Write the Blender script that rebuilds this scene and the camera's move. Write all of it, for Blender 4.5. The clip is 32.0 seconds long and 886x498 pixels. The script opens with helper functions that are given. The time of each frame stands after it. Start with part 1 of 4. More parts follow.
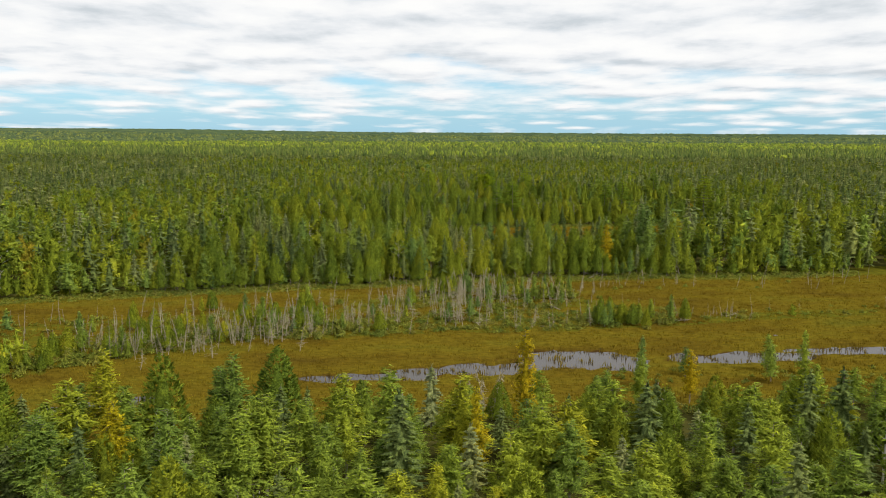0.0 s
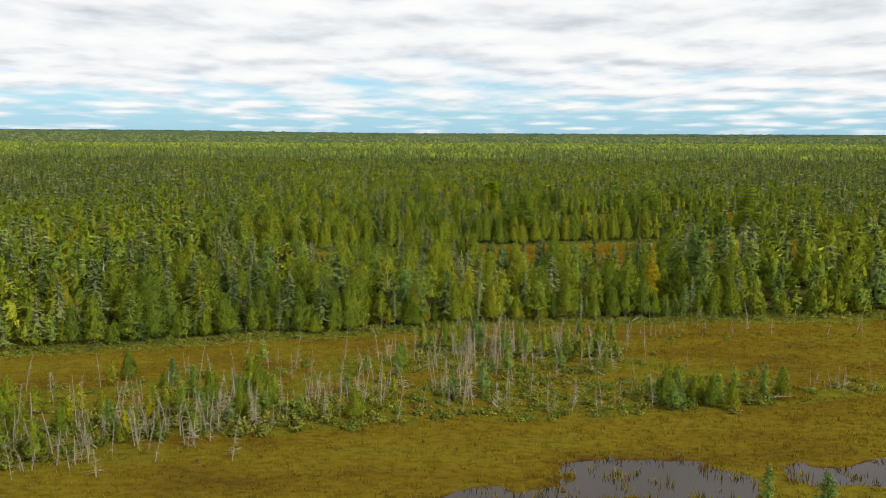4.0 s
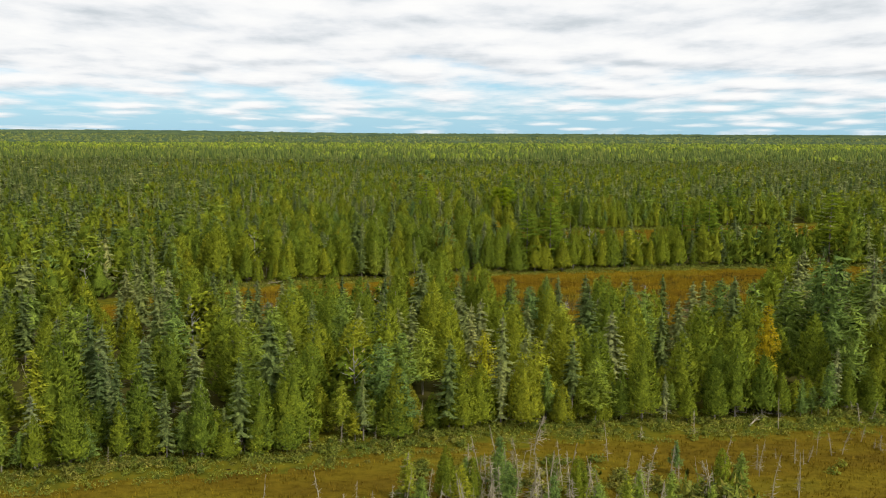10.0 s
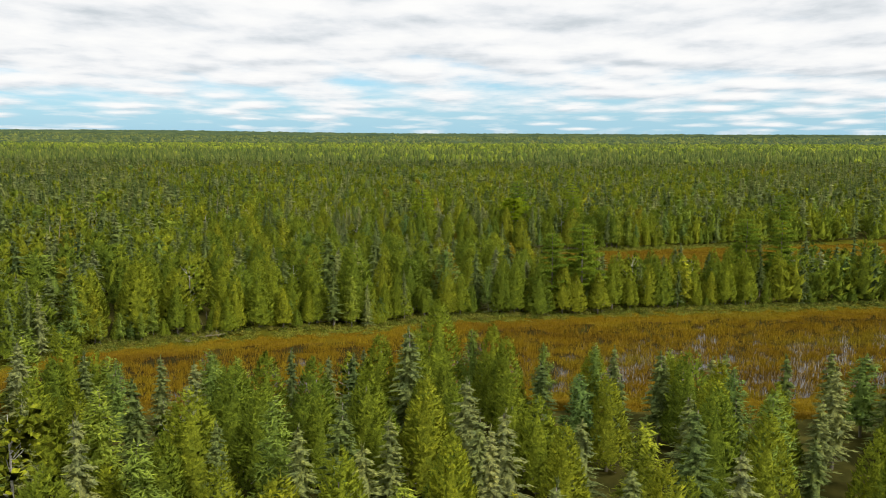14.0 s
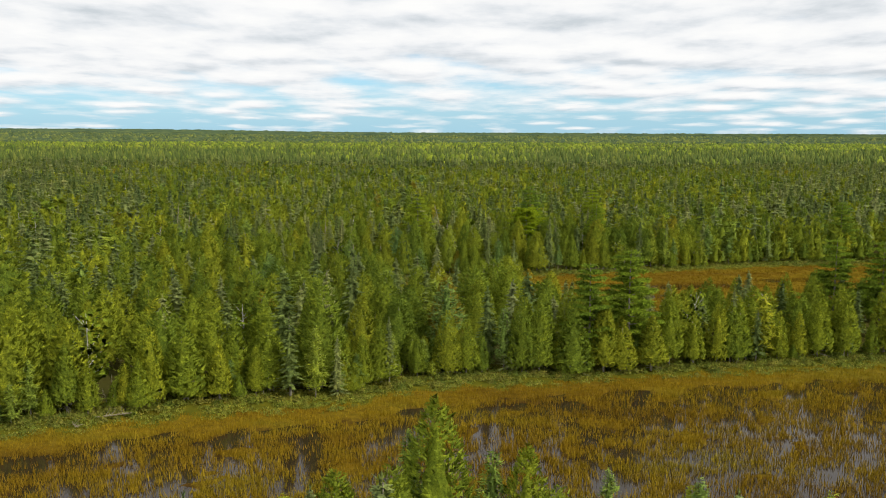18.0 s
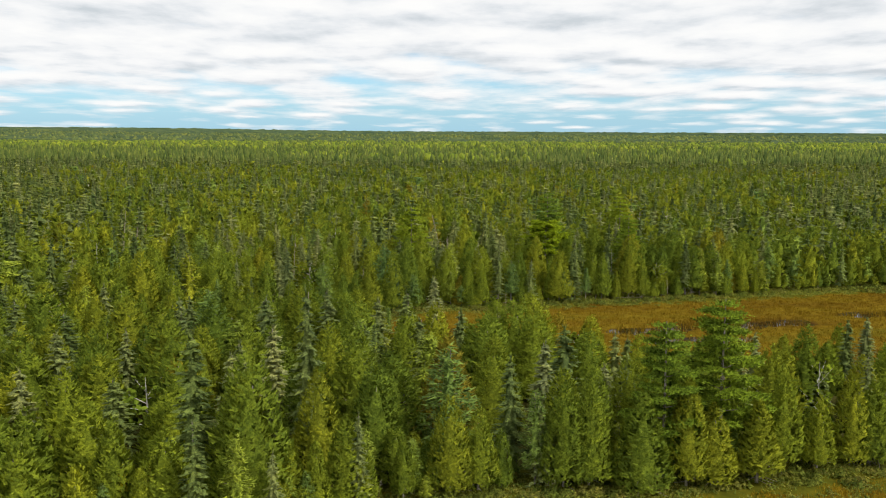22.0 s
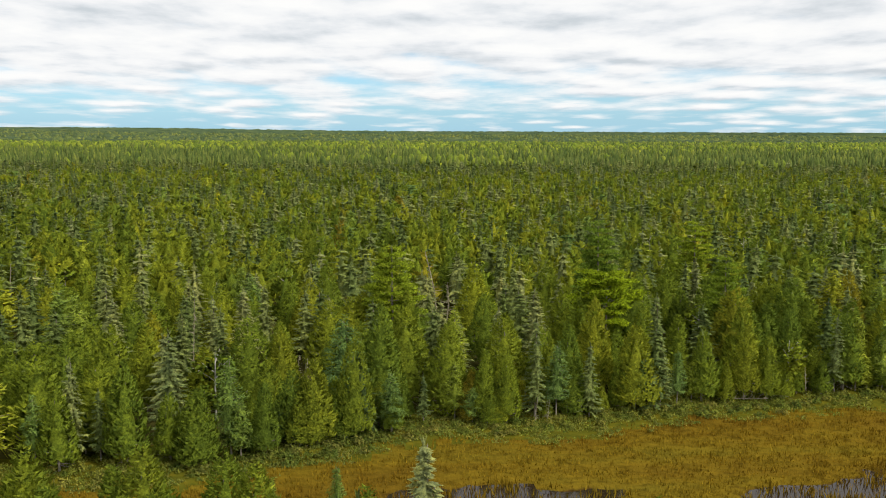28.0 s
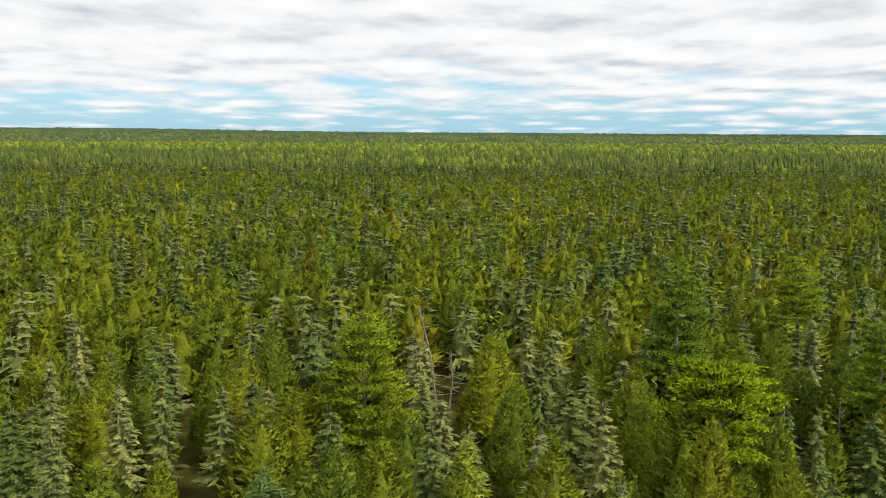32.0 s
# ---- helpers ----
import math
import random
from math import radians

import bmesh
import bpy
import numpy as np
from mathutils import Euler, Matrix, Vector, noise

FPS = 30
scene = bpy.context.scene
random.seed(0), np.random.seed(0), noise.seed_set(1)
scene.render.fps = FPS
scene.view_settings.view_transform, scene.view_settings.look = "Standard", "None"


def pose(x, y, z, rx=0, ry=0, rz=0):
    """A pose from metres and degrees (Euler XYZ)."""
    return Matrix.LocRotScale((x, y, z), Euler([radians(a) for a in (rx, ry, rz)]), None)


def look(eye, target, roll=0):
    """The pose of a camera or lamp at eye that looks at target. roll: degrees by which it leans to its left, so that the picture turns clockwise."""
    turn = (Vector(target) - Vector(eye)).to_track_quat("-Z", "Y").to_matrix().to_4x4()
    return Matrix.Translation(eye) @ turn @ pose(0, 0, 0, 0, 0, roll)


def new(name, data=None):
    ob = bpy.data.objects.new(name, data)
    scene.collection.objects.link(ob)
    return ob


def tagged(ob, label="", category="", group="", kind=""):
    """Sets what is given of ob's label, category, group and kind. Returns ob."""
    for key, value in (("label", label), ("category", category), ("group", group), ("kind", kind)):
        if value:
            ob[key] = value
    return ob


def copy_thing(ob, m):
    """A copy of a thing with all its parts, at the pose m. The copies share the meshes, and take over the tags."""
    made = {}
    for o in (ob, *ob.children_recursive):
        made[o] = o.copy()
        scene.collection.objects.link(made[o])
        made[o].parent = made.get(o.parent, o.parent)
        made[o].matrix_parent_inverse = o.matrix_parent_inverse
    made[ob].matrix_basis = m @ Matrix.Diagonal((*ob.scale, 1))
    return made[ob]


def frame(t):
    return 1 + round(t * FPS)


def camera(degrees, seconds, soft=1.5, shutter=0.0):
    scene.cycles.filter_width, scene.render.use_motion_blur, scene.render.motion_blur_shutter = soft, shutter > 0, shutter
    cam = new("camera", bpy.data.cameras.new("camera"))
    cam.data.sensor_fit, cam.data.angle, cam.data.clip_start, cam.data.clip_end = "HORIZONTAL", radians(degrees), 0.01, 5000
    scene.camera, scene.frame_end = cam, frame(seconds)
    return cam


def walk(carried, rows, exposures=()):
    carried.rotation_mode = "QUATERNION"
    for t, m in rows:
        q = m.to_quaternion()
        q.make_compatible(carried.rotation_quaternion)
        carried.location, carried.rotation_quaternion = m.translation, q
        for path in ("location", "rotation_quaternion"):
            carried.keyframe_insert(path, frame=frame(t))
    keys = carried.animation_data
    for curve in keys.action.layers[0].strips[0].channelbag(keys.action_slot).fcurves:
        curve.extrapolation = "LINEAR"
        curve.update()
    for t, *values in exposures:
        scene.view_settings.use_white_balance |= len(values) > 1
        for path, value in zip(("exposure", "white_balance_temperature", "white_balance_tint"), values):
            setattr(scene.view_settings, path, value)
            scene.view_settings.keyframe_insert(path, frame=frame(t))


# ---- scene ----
cam = camera(52.0, 32.0, soft=1.0)
# seconds, x, y, z, pitch, roll, yaw of the drone
ROWS = [
    (0.0, 0.000, 0.000, 34.400, -7.491, -0.300, 0.249),
    (0.5, 0.000, 7.534, 34.430, -7.463, -0.320, 0.260),
    (1.0, -0.019, 14.998, 34.517, -7.463, -0.310, 0.271),
    (1.5, -0.039, 21.893, 34.549, -7.485, -0.300, 0.282),
    (2.0, -0.116, 27.863, 34.633, -7.525, -0.280, 0.287),
    (2.5, -0.193, 33.159, 34.680, -7.519, -0.270, 0.303),
    (3.0, -0.231, 37.957, 34.675, -7.496, -0.270, 0.314),
    (3.5, -0.250, 42.506, 34.586, -7.474, -0.260, 0.336),
    (5.5, -0.327, 59.707, 33.819, -7.384, -0.230, 0.379),
    (6.0, -0.385, 64.114, 33.630, -7.384, -0.220, 0.390),
    (6.5, -0.404, 68.770, 33.448, -7.395, -0.220, 0.401),
    (7.0, -0.462, 73.816, 33.295, -7.401, -0.230, 0.401),
    (7.5, -0.462, 79.254, 33.154, -7.401, -0.230, 0.396),
    (8.0, -0.501, 85.012, 33.059, -7.406, -0.220, 0.396),
    (8.5, -0.520, 91.053, 32.953, -7.406, -0.220, 0.401),
    (9.0, -0.539, 97.166, 32.945, -7.406, -0.240, 0.396),
    (9.5, -0.578, 103.457, 32.922, -7.406, -0.250, 0.390),
    (10.0, -0.616, 109.854, 32.903, -7.412, -0.240, 0.385),
    (10.5, -0.635, 116.287, 32.922, -7.418, -0.240, 0.385),
    (11.0, -0.674, 122.755, 32.924, -7.423, -0.240, 0.374),
    (11.5, -0.693, 129.259, 32.907, -7.423, -0.250, 0.379),
    (12.0, -0.732, 135.763, 32.871, -7.418, -0.270, 0.379),
    (12.5, -0.790, 142.124, 32.889, -7.423, -0.250, 0.368),
    (13.0, -0.847, 148.415, 32.867, -7.429, -0.240, 0.358),
    (13.5, -0.867, 154.492, 32.839, -7.429, -0.220, 0.368),
    (14.0, -0.886, 160.463, 32.769, -7.418, -0.230, 0.363),
    (14.5, -0.924, 166.291, 32.715, -7.423, -0.250, 0.358),
    (16.5, -1.059, 187.615, 32.348, -7.423, -0.220, 0.303),
    (17.0, -1.136, 192.982, 32.281, -7.446, -0.220, 0.293),
    (17.5, -1.213, 198.100, 32.169, -7.446, -0.220, 0.287),
    (18.0, -1.271, 203.111, 32.054, -7.463, -0.240, 0.276),
    (18.5, -1.329, 208.086, 31.938, -7.457, -0.240, 0.271),
    (19.0, -1.387, 213.098, 31.804, -7.463, -0.230, 0.260),
    (19.5, -1.406, 218.109, 31.709, -7.474, -0.240, 0.255),
    (20.0, -1.444, 223.262, 31.559, -7.485, -0.250, 0.244),
    (20.5, -1.483, 228.486, 31.469, -7.496, -0.240, 0.222),
    (21.0, -1.541, 233.782, 31.362, -7.508, -0.260, 0.200),
    (21.5, -1.579, 239.113, 31.275, -7.508, -0.270, 0.195),
    (22.0, -1.598, 244.479, 31.208, -7.525, -0.280, 0.184),
    (22.5, -1.656, 249.881, 31.143, -7.525, -0.290, 0.163),
    (23.0, -1.714, 255.319, 31.078, -7.542, -0.310, 0.152),
    (23.5, -1.752, 260.792, 31.014, -7.547, -0.310, 0.130),
    (24.0, -1.791, 266.230, 30.988, -7.553, -0.310, 0.125),
    (24.5, -1.810, 271.703, 30.924, -7.559, -0.330, 0.108),
    (25.0, -1.810, 277.176, 30.918, -7.564, -0.310, 0.092),
    (25.5, -1.829, 282.685, 30.913, -7.575, -0.300, 0.065),
    (27.5, -1.868, 304.862, 30.646, -7.542, -0.230, 0.043),
    (28.0, -1.945, 310.335, 30.582, -7.530, -0.240, 0.016),
    (28.5, -2.003, 315.879, 30.520, -7.530, -0.270, -0.000),
    (29.0, -2.041, 321.388, 30.438, -7.525, -0.270, -0.016),
    (29.5, -2.099, 327.003, 30.378, -7.525, -0.270, -0.033),
    (30.0, -2.118, 332.512, 30.315, -7.525, -0.280, -0.049),
    (30.5, -2.138, 338.092, 30.254, -7.519, -0.300, -0.060),
    (31.0, -2.118, 343.671, 30.193, -7.513, -0.310, -0.076),
    (31.5, -2.157, 349.251, 30.151, -7.496, -0.340, -0.098),
    (32.0, -2.388, 354.333, 30.096, -7.451, -0.350, -0.130),
]

walk(cam, [(t, pose(x, y, z, 90 + pitch, roll, yaw)) for t, x, y, z, pitch, roll, yaw in ROWS])

rng = np.random.default_rng(7)

# ---------------------------------------------------------------- light
SUN_EL, SUN_AZ = radians(46), radians(128)
world = bpy.data.worlds.new("world")
scene.world = world
world.use_nodes = True


def build_sky():
    nt = world.node_tree
    nt.nodes.clear()
    N = nt.nodes.new

    def math_node(op, a, b=None, clamp=False):
        n = N("ShaderNodeMath")
        n.operation, n.use_clamp = op, clamp
        for i, v in enumerate((a, b)):
            if v is None:
                continue
            if isinstance(v, (int, float)):
                n.inputs[i].default_value = v
            else:
                nt.links.new(v, n.inputs[i])
        return n.outputs[0]

    def ramp(fac, stops):
        n = N("ShaderNodeValToRGB")
        el = n.color_ramp.elements
        while len(el) < len(stops):
            el.new(0.5)
        for e, (p, c) in zip(el, stops):
            e.position, e.color = p, (*c, 1)
        nt.links.new(fac, n.inputs[0])
        return n.outputs[0]

    sky = N("ShaderNodeTexSky")
    sky.sky_type, sky.sun_disc = "NISHITA", False
    sky.sun_elevation, sky.sun_rotation = SUN_EL, SUN_AZ
    sky.altitude, sky.dust_density, sky.ozone_density = 50, 0.6, 2.0
    tc = N("ShaderNodeTexCoord")
    sep = N("ShaderNodeSeparateXYZ")
    nt.links.new(tc.outputs["Generated"], sep.inputs[0])
    x, y, z = sep.outputs
    zc = math_node("MAXIMUM", z, 0.0)
    comb = N("ShaderNodeCombineXYZ")
    # clouds lie on one flat layer and shrink towards the horizon
    far = math_node("ADD", zc, 0.085)
    nt.links.new(math_node("MULTIPLY", math_node("DIVIDE", x, far), 1.9), comb.inputs[0])
    nt.links.new(math_node("MULTIPLY", math_node("DIVIDE", y, far), 1.35), comb.inputs[1])

    def noise_node(scale, detail, rough, off, dist=0.0):
        m = N("ShaderNodeMapping")
        m.inputs["Location"].default_value = off
        nt.links.new(comb.outputs[0], m.inputs[0])
        n = N("ShaderNodeTexNoise")
        n.inputs["Scale"].default_value = scale
        n.inputs["Detail"].default_value = detail
        n.inputs["Roughness"].default_value = rough
        n.inputs["Distortion"].default_value = dist
        nt.links.new(m.outputs[0], n.inputs["Vector"])
        return n.outputs["Fac"]

    def puffs(rise):
        """Rounded heaps of cloud with soft edges."""
        soft_noise = noise_node(0.8, 6.0, 0.58, (3.1, 7.7 + rise, 0.0))
        m = N("ShaderNodeMapping")
        m.inputs["Location"].default_value = (1.3, 2.2 + rise, 0.4)
        nt.links.new(comb.outputs[0], m.inputs[0])
        warp = N("ShaderNodeVectorMath")
        warp.operation = "MULTIPLY_ADD"
        wn = N("ShaderNodeTexNoise")
        wn.inputs["Scale"].default_value = 1.7
        nt.links.new(m.outputs[0], wn.inputs["Vector"])
        nt.links.new(wn.outputs["Color"], warp.inputs[0])
        warp.inputs[1].default_value = (0.7, 0.5, 0.0)
        nt.links.new(m.outputs[0], warp.inputs[2])
        v = N("ShaderNodeTexVoronoi")
        v.feature = "SMOOTH_F1"
        v.inputs["Scale"].default_value = 0.95
        v.inputs["Smoothness"].default_value = 0.6
        nt.links.new(warp.outputs[0], v.inputs["Vector"])
        heap = math_node("SUBTRACT", 0.92, v.outputs["Distance"])
        return math_node("ADD", math_node("MULTIPLY", soft_noise, 0.62), math_node("MULTIPLY", heap, 0.40))

    big, over = puffs(0.0), puffs(-0.34)
    wide = noise_node(0.22, 2.0, 0.5, (9.0, 2.0, 0.0))
    # cover thickens with height over the horizon
    cover = math_node("SUBTRACT", math_node("MINIMUM", math_node("MULTIPLY", zc, 4.6), 0.42), 0.05)
    dens = math_node("ADD", math_node("ADD", big, cover), math_node("MULTIPLY", math_node("SUBTRACT", wide, 0.5), 0.22))
    mask = ramp(dens, [(0.44, (0, 0, 0)), (0.54, (0.45, 0.45, 0.45)), (0.64, (0.9, 0.9, 0.9)), (0.72, (1, 1, 1))])
    # rounded tops are bright, flat bases grey
    lit = math_node("ADD", math_node("MULTIPLY", math_node("SUBTRACT", big, over), 2.0), 0.57)
    tone = ramp(lit, [(0.20, (0.62, 0.67, 0.71)), (0.42, (0.80, 0.83, 0.86)), (0.58, (0.92, 0.93, 0.94)), (0.80, (0.99, 0.99, 0.98))])
    blue = N("ShaderNodeMix")
    blue.data_type = "RGBA"
    blue.blend_type = "MULTIPLY"
    blue.inputs["Factor"].default_value = 1.0
    nt.links.new(sky.outputs[0], blue.inputs["A"])
    blue.inputs["B"].default_value = (0.092, 0.130, 0.170, 1)
    # pale cyan air over the horizon
    haze = N("ShaderNodeMix")
    haze.data_type = "RGBA"
    nt.links.new(ramp(math_node("MULTIPLY", zc, 6.0), [(0.0, (0.8, 0.8, 0.8)), (0.5, (0.25, 0.25, 0.25)), (1.0, (0, 0, 0))]), haze.inputs["Factor"])
    nt.links.new(blue.outputs["Result"], haze.inputs["A"])
    haze.inputs["B"].default_value = (0.40, 0.68, 0.84, 1)
    mix = N("ShaderNodeMix")
    mix.data_type = "RGBA"
    nt.links.new(mask, mix.inputs["Factor"])
    nt.links.new(haze.outputs["Result"], mix.inputs["A"])
    nt.links.new(tone, mix.inputs["B"])
    bg = N("ShaderNodeBackground")
    bg.inputs["Strength"].default_value = 1.0
    nt.links.new(mix.outputs["Result"], bg.inputs["Color"])
    out = N("ShaderNodeOutputWorld")
    nt.links.new(bg.outputs[0], out.inputs[0])


build_sky()
sun = new("sun", bpy.data.lights.new("sun", "SUN"))
sun.data.energy, sun.data.angle, sun.data.color = 3.2, radians(12), (1.0, 0.95, 0.85)
sun.matrix_world = look(Vector((math.sin(SUN_AZ) * math.cos(SUN_EL), math.cos(SUN_AZ) * math.cos(SUN_EL), math.sin(SUN_EL))) * 400, (0, 0, 0))


# ---------------------------------------------------------------- materials
def material(name, rough=0.85, spec=0.25):
    m = bpy.data.materials.new(name)
    m.use_nodes = True
    nt = m.node_tree
    b = nt.nodes["Principled BSDF"]
    b.inputs["Roughness"].default_value = rough
    b.inputs["Specular IOR Level"].default_value = spec
    return m, nt, b


def ramp_node(nt, fac, stops):
    n = nt.nodes.new("ShaderNodeValToRGB")
    el = n.color_ramp.elements
    while len(el) < len(stops):
        el.new(0.5)
    for e, (p, c) in zip(el, stops):
        e.position, e.color = p, (*c, 1)
    nt.links.new(fac, n.inputs[0])
    return n.outputs[0]


def noise_at(nt, scale, detail=3.0, rough=0.55, squash=None, coord=None):
    if coord is None:
        coord = nt.nodes.new("ShaderNodeNewGeometry").outputs["Position"]
    if squash:
        mp = nt.nodes.new("ShaderNodeMapping")
        mp.inputs["Scale"].default_value = squash
        nt.links.new(coord, mp.inputs[0])
        coord = mp.outputs[0]
    n = nt.nodes.new("ShaderNodeTexNoise")
    n.inputs["Scale"].default_value = scale
    n.inputs["Detail"].default_value = detail
    n.inputs["Roughness"].default_value = rough
    nt.links.new(coord, n.inputs["Vector"])
    return n.outputs["Fac"]


def mixed(nt, a, b, fac, blend="MIX"):
    n = nt.nodes.new("ShaderNodeMix")
    n.data_type, n.blend_type = "RGBA", blend
    for key, v in (("A", a), ("B", b), ("Factor", fac)):
        if isinstance(v, (int, float)):
            n.inputs[key].default_value = v
        elif isinstance(v, tuple):
            n.inputs[key].default_value = (*v, 1)
        else:
            nt.links.new(v, n.inputs[key])
    return n.outputs["Result"]


def foliage(name, stops, joined, grain=0.9, glow=0.35):
    """Needles or leaves; stops: colour from tree to tree. joined: trees of one mesh tell apart by their own number."""
    m, nt, b = material(name, 0.85, 0.05)
    if joined:
        at = nt.nodes.new("ShaderNodeAttribute")
        at.attribute_name = "tree_number"
        fac = at.outputs["Fac"]
    else:
        fac = nt.nodes.new("ShaderNodeObjectInfo").outputs["Random"]
    col = ramp_node(nt, fac, stops)
    isl = nt.nodes.new("ShaderNodeNewGeometry").outputs["Random Per Island"]
    sprig = ramp_node(nt, isl, [(0.0, (0.72, 0.75, 0.78)), (0.5, (1, 1, 1)), (1.0, (1.30, 1.24, 1.06))])
    col = mixed(nt, col, sprig, 1.0, "MULTIPLY")
    patch = ramp_node(nt, noise_at(nt, grain, 4.0, 0.65), [(0.3, (0.66, 0.70, 0.78)), (0.7, (1.30, 1.22, 1.04))])
    col = mixed(nt, col, patch, 1.0, "MULTIPLY")
    needles = ramp_node(nt, noise_at(nt, 4.5, 4.0, 0.75), [(0.36, (0.50, 0.53, 0.56)), (0.5, (1, 1, 1)), (0.64, (1.46, 1.42, 1.24))])
    col = mixed(nt, col, needles, 1.0, "MULTIPLY")
    stand = ramp_node(nt, noise_at(nt, 0.022, 3.0, 0.55), [(0.34, (0.80, 0.85, 0.94)), (0.66, (1.14, 1.11, 1.0))])
    col = mixed(nt, col, stand, 1.0, "MULTIPLY")
    nt.links.new(col, b.inputs["Base Color"])
    tr = nt.nodes.new("ShaderNodeBsdfTranslucent")
    nt.links.new(col, tr.inputs["Color"])
    ms = nt.nodes.new("ShaderNodeMixShader")
    ms.inputs[0].default_value = glow
    nt.links.new(b.outputs[0], ms.inputs[1])
    nt.links.new(tr.outputs[0], ms.inputs[2])
    nt.links.new(ms.outputs[0], nt.nodes["Material Output"].inputs["Surface"])
    return m


TINTS = {
    "cedar": [(0.0, (0.151, 0.212, 0.027)), (0.4, (0.200, 0.255, 0.026)), (0.8, (0.243, 0.283, 0.026)), (0.985, (0.263, 0.287, 0.025)), (1.0, (0.281, 0.232, 0.026))],
    "spruce": [(0.0, (0.149, 0.206, 0.062)), (0.4, (0.198, 0.250, 0.080)), (0.75, (0.257, 0.299, 0.108)), (1.0, (0.326, 0.354, 0.150))],
    "larch": [(0.0, (0.176, 0.272, 0.076)), (0.4, (0.238, 0.330, 0.066)), (0.85, (0.310, 0.378, 0.048)), (1.0, (0.390, 0.390, 0.026))],
    "tamarack": [(0.0, (0.180, 0.262, 0.050)), (0.4, (0.250, 0.330, 0.046)), (0.85, (0.325, 0.380, 0.038)), (1.0, (0.410, 0.395, 0.026))],
    "golden": [(0.0, (0.440, 0.385, 0.018)), (1.0, (0.500, 0.375, 0.016))],
    "pine": [(0.0, (0.180, 0.275, 0.034)), (0.5, (0.255, 0.350, 0.030)), (1.0, (0.330, 0.405, 0.026))],
    "umbrella": [(0.0, (0.270, 0.370, 0.018)), (1.0, (0.290, 0.385, 0.018))],
    "birch": [(0.0, (0.175, 0.250, 0.028)), (0.5, (0.225, 0.300, 0.028)), (1.0, (0.285, 0.325, 0.028))],
    "shrub": [(0.0, (0.150, 0.198, 0.036)), (0.5, (0.215, 0.245, 0.040)), (1.0, (0.275, 0.260, 0.058))],
    # conifer is spruce darkened by the self-shade that plain far cones lack
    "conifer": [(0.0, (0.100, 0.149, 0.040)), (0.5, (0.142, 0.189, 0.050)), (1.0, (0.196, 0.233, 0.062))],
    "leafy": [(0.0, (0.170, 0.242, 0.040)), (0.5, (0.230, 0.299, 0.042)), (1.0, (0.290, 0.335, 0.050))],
    # hills: the blue of distant air is put into the leaf colour
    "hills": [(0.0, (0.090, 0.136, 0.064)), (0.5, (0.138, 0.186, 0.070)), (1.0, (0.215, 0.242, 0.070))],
}
LEAF = {k: foliage(k + "_foliage", v, False) for k, v in TINTS.items()}
LEAF_JOINED = {k: foliage(k + "_foliage_far", v, True) for k, v in TINTS.items()}


def bark(name, lo, hi, scale=6.0):
    m, nt, b = material(name, 0.9, 0.15)
    f = noise_at(nt, scale, 5.0, 0.65, (1, 1, 0.25))
    nt.links.new(ramp_node(nt, f, [(0.3, lo), (0.7, hi)]), b.inputs["Base Color"])
    bump = nt.nodes.new("ShaderNodeBump")
    bump.inputs["Distance"].default_value = 0.03
    nt.links.new(f, bump.inputs["Height"])
    nt.links.new(bump.outputs[0], b.inputs["Normal"])
    return m


BARK = bark("conifer_bark", (0.17, 0.145, 0.115), (0.38, 0.335, 0.27))
DEADWOOD = bark("bleached_deadwood", (0.18, 0.155, 0.095), (0.43, 0.375, 0.26))
BIRCHBARK = bark("birch_bark", (0.30, 0.27, 0.23), (0.68, 0.65, 0.58), 3.0)


def marsh_material(name, tint):
    m, nt, b = material(name, 0.95, 0.0)
    a = noise_at(nt, 0.055, 5.0, 0.6, (0.6, 1.6, 1))
    col = ramp_node(nt, a, [(0.28, (0.0917, 0.0553, 0.0085)), (0.42, (0.1363, 0.0856, 0.0085)), (0.55, (0.1594, 0.1086, 0.0098)), (0.68, (0.1354, 0.1086, 0.0111)), (0.8, (0.1015, 0.0971, 0.0141))])
    c = ramp_node(nt, noise_at(nt, 0.9, 5.0, 0.65, (0.8, 1.3, 1)), [(0.28, (0.55, 0.52, 0.50)), (0.5, (1, 1, 1)), (0.75, (1.32, 1.26, 1.1))])
    col = mixed(nt, mixed(nt, col, c, 1.0, "MULTIPLY"), tint, 1.0, "MULTIPLY")
    # bare peat where the ground dips to the water
    at = nt.nodes.new("ShaderNodeAttribute")
    at.attribute_name = "tree_number"
    add = nt.nodes.new("ShaderNodeMath")
    add.operation = "MULTIPLY_ADD"
    nt.links.new(noise_at(nt, 0.8, 4.0, 0.65), add.inputs[0])
    add.inputs[1].default_value = 0.5
    nt.links.new(at.outputs["Fac"], add.inputs[2])
    peat = ramp_node(nt, noise_at(nt, 0.6, 5.0, 0.6), [(0.3, (0.034, 0.019, 0.007)), (0.7, (0.085, 0.046, 0.010))])
    col = mixed(nt, col, peat, ramp_node(nt, add.outputs[0], [(0.62, (0, 0, 0)), (0.80, (1, 1, 1))]))
    nt.links.new(col, b.inputs["Base Color"])
    bump = nt.nodes.new("ShaderNodeBump")
    bump.inputs["Distance"].default_value = 0.25
    nt.links.new(noise_at(nt, 2.2, 5.0, 0.7), bump.inputs["Height"])
    nt.links.new(bump.outputs[0], b.inputs["Normal"])
    return m


def plain_ground(name, stops, scale):
    m, nt, b = material(name, 0.95, 0.0)
    nt.links.new(ramp_node(nt, noise_at(nt, scale, 5.0, 0.6), stops), b.inputs["Base Color"])
    return m


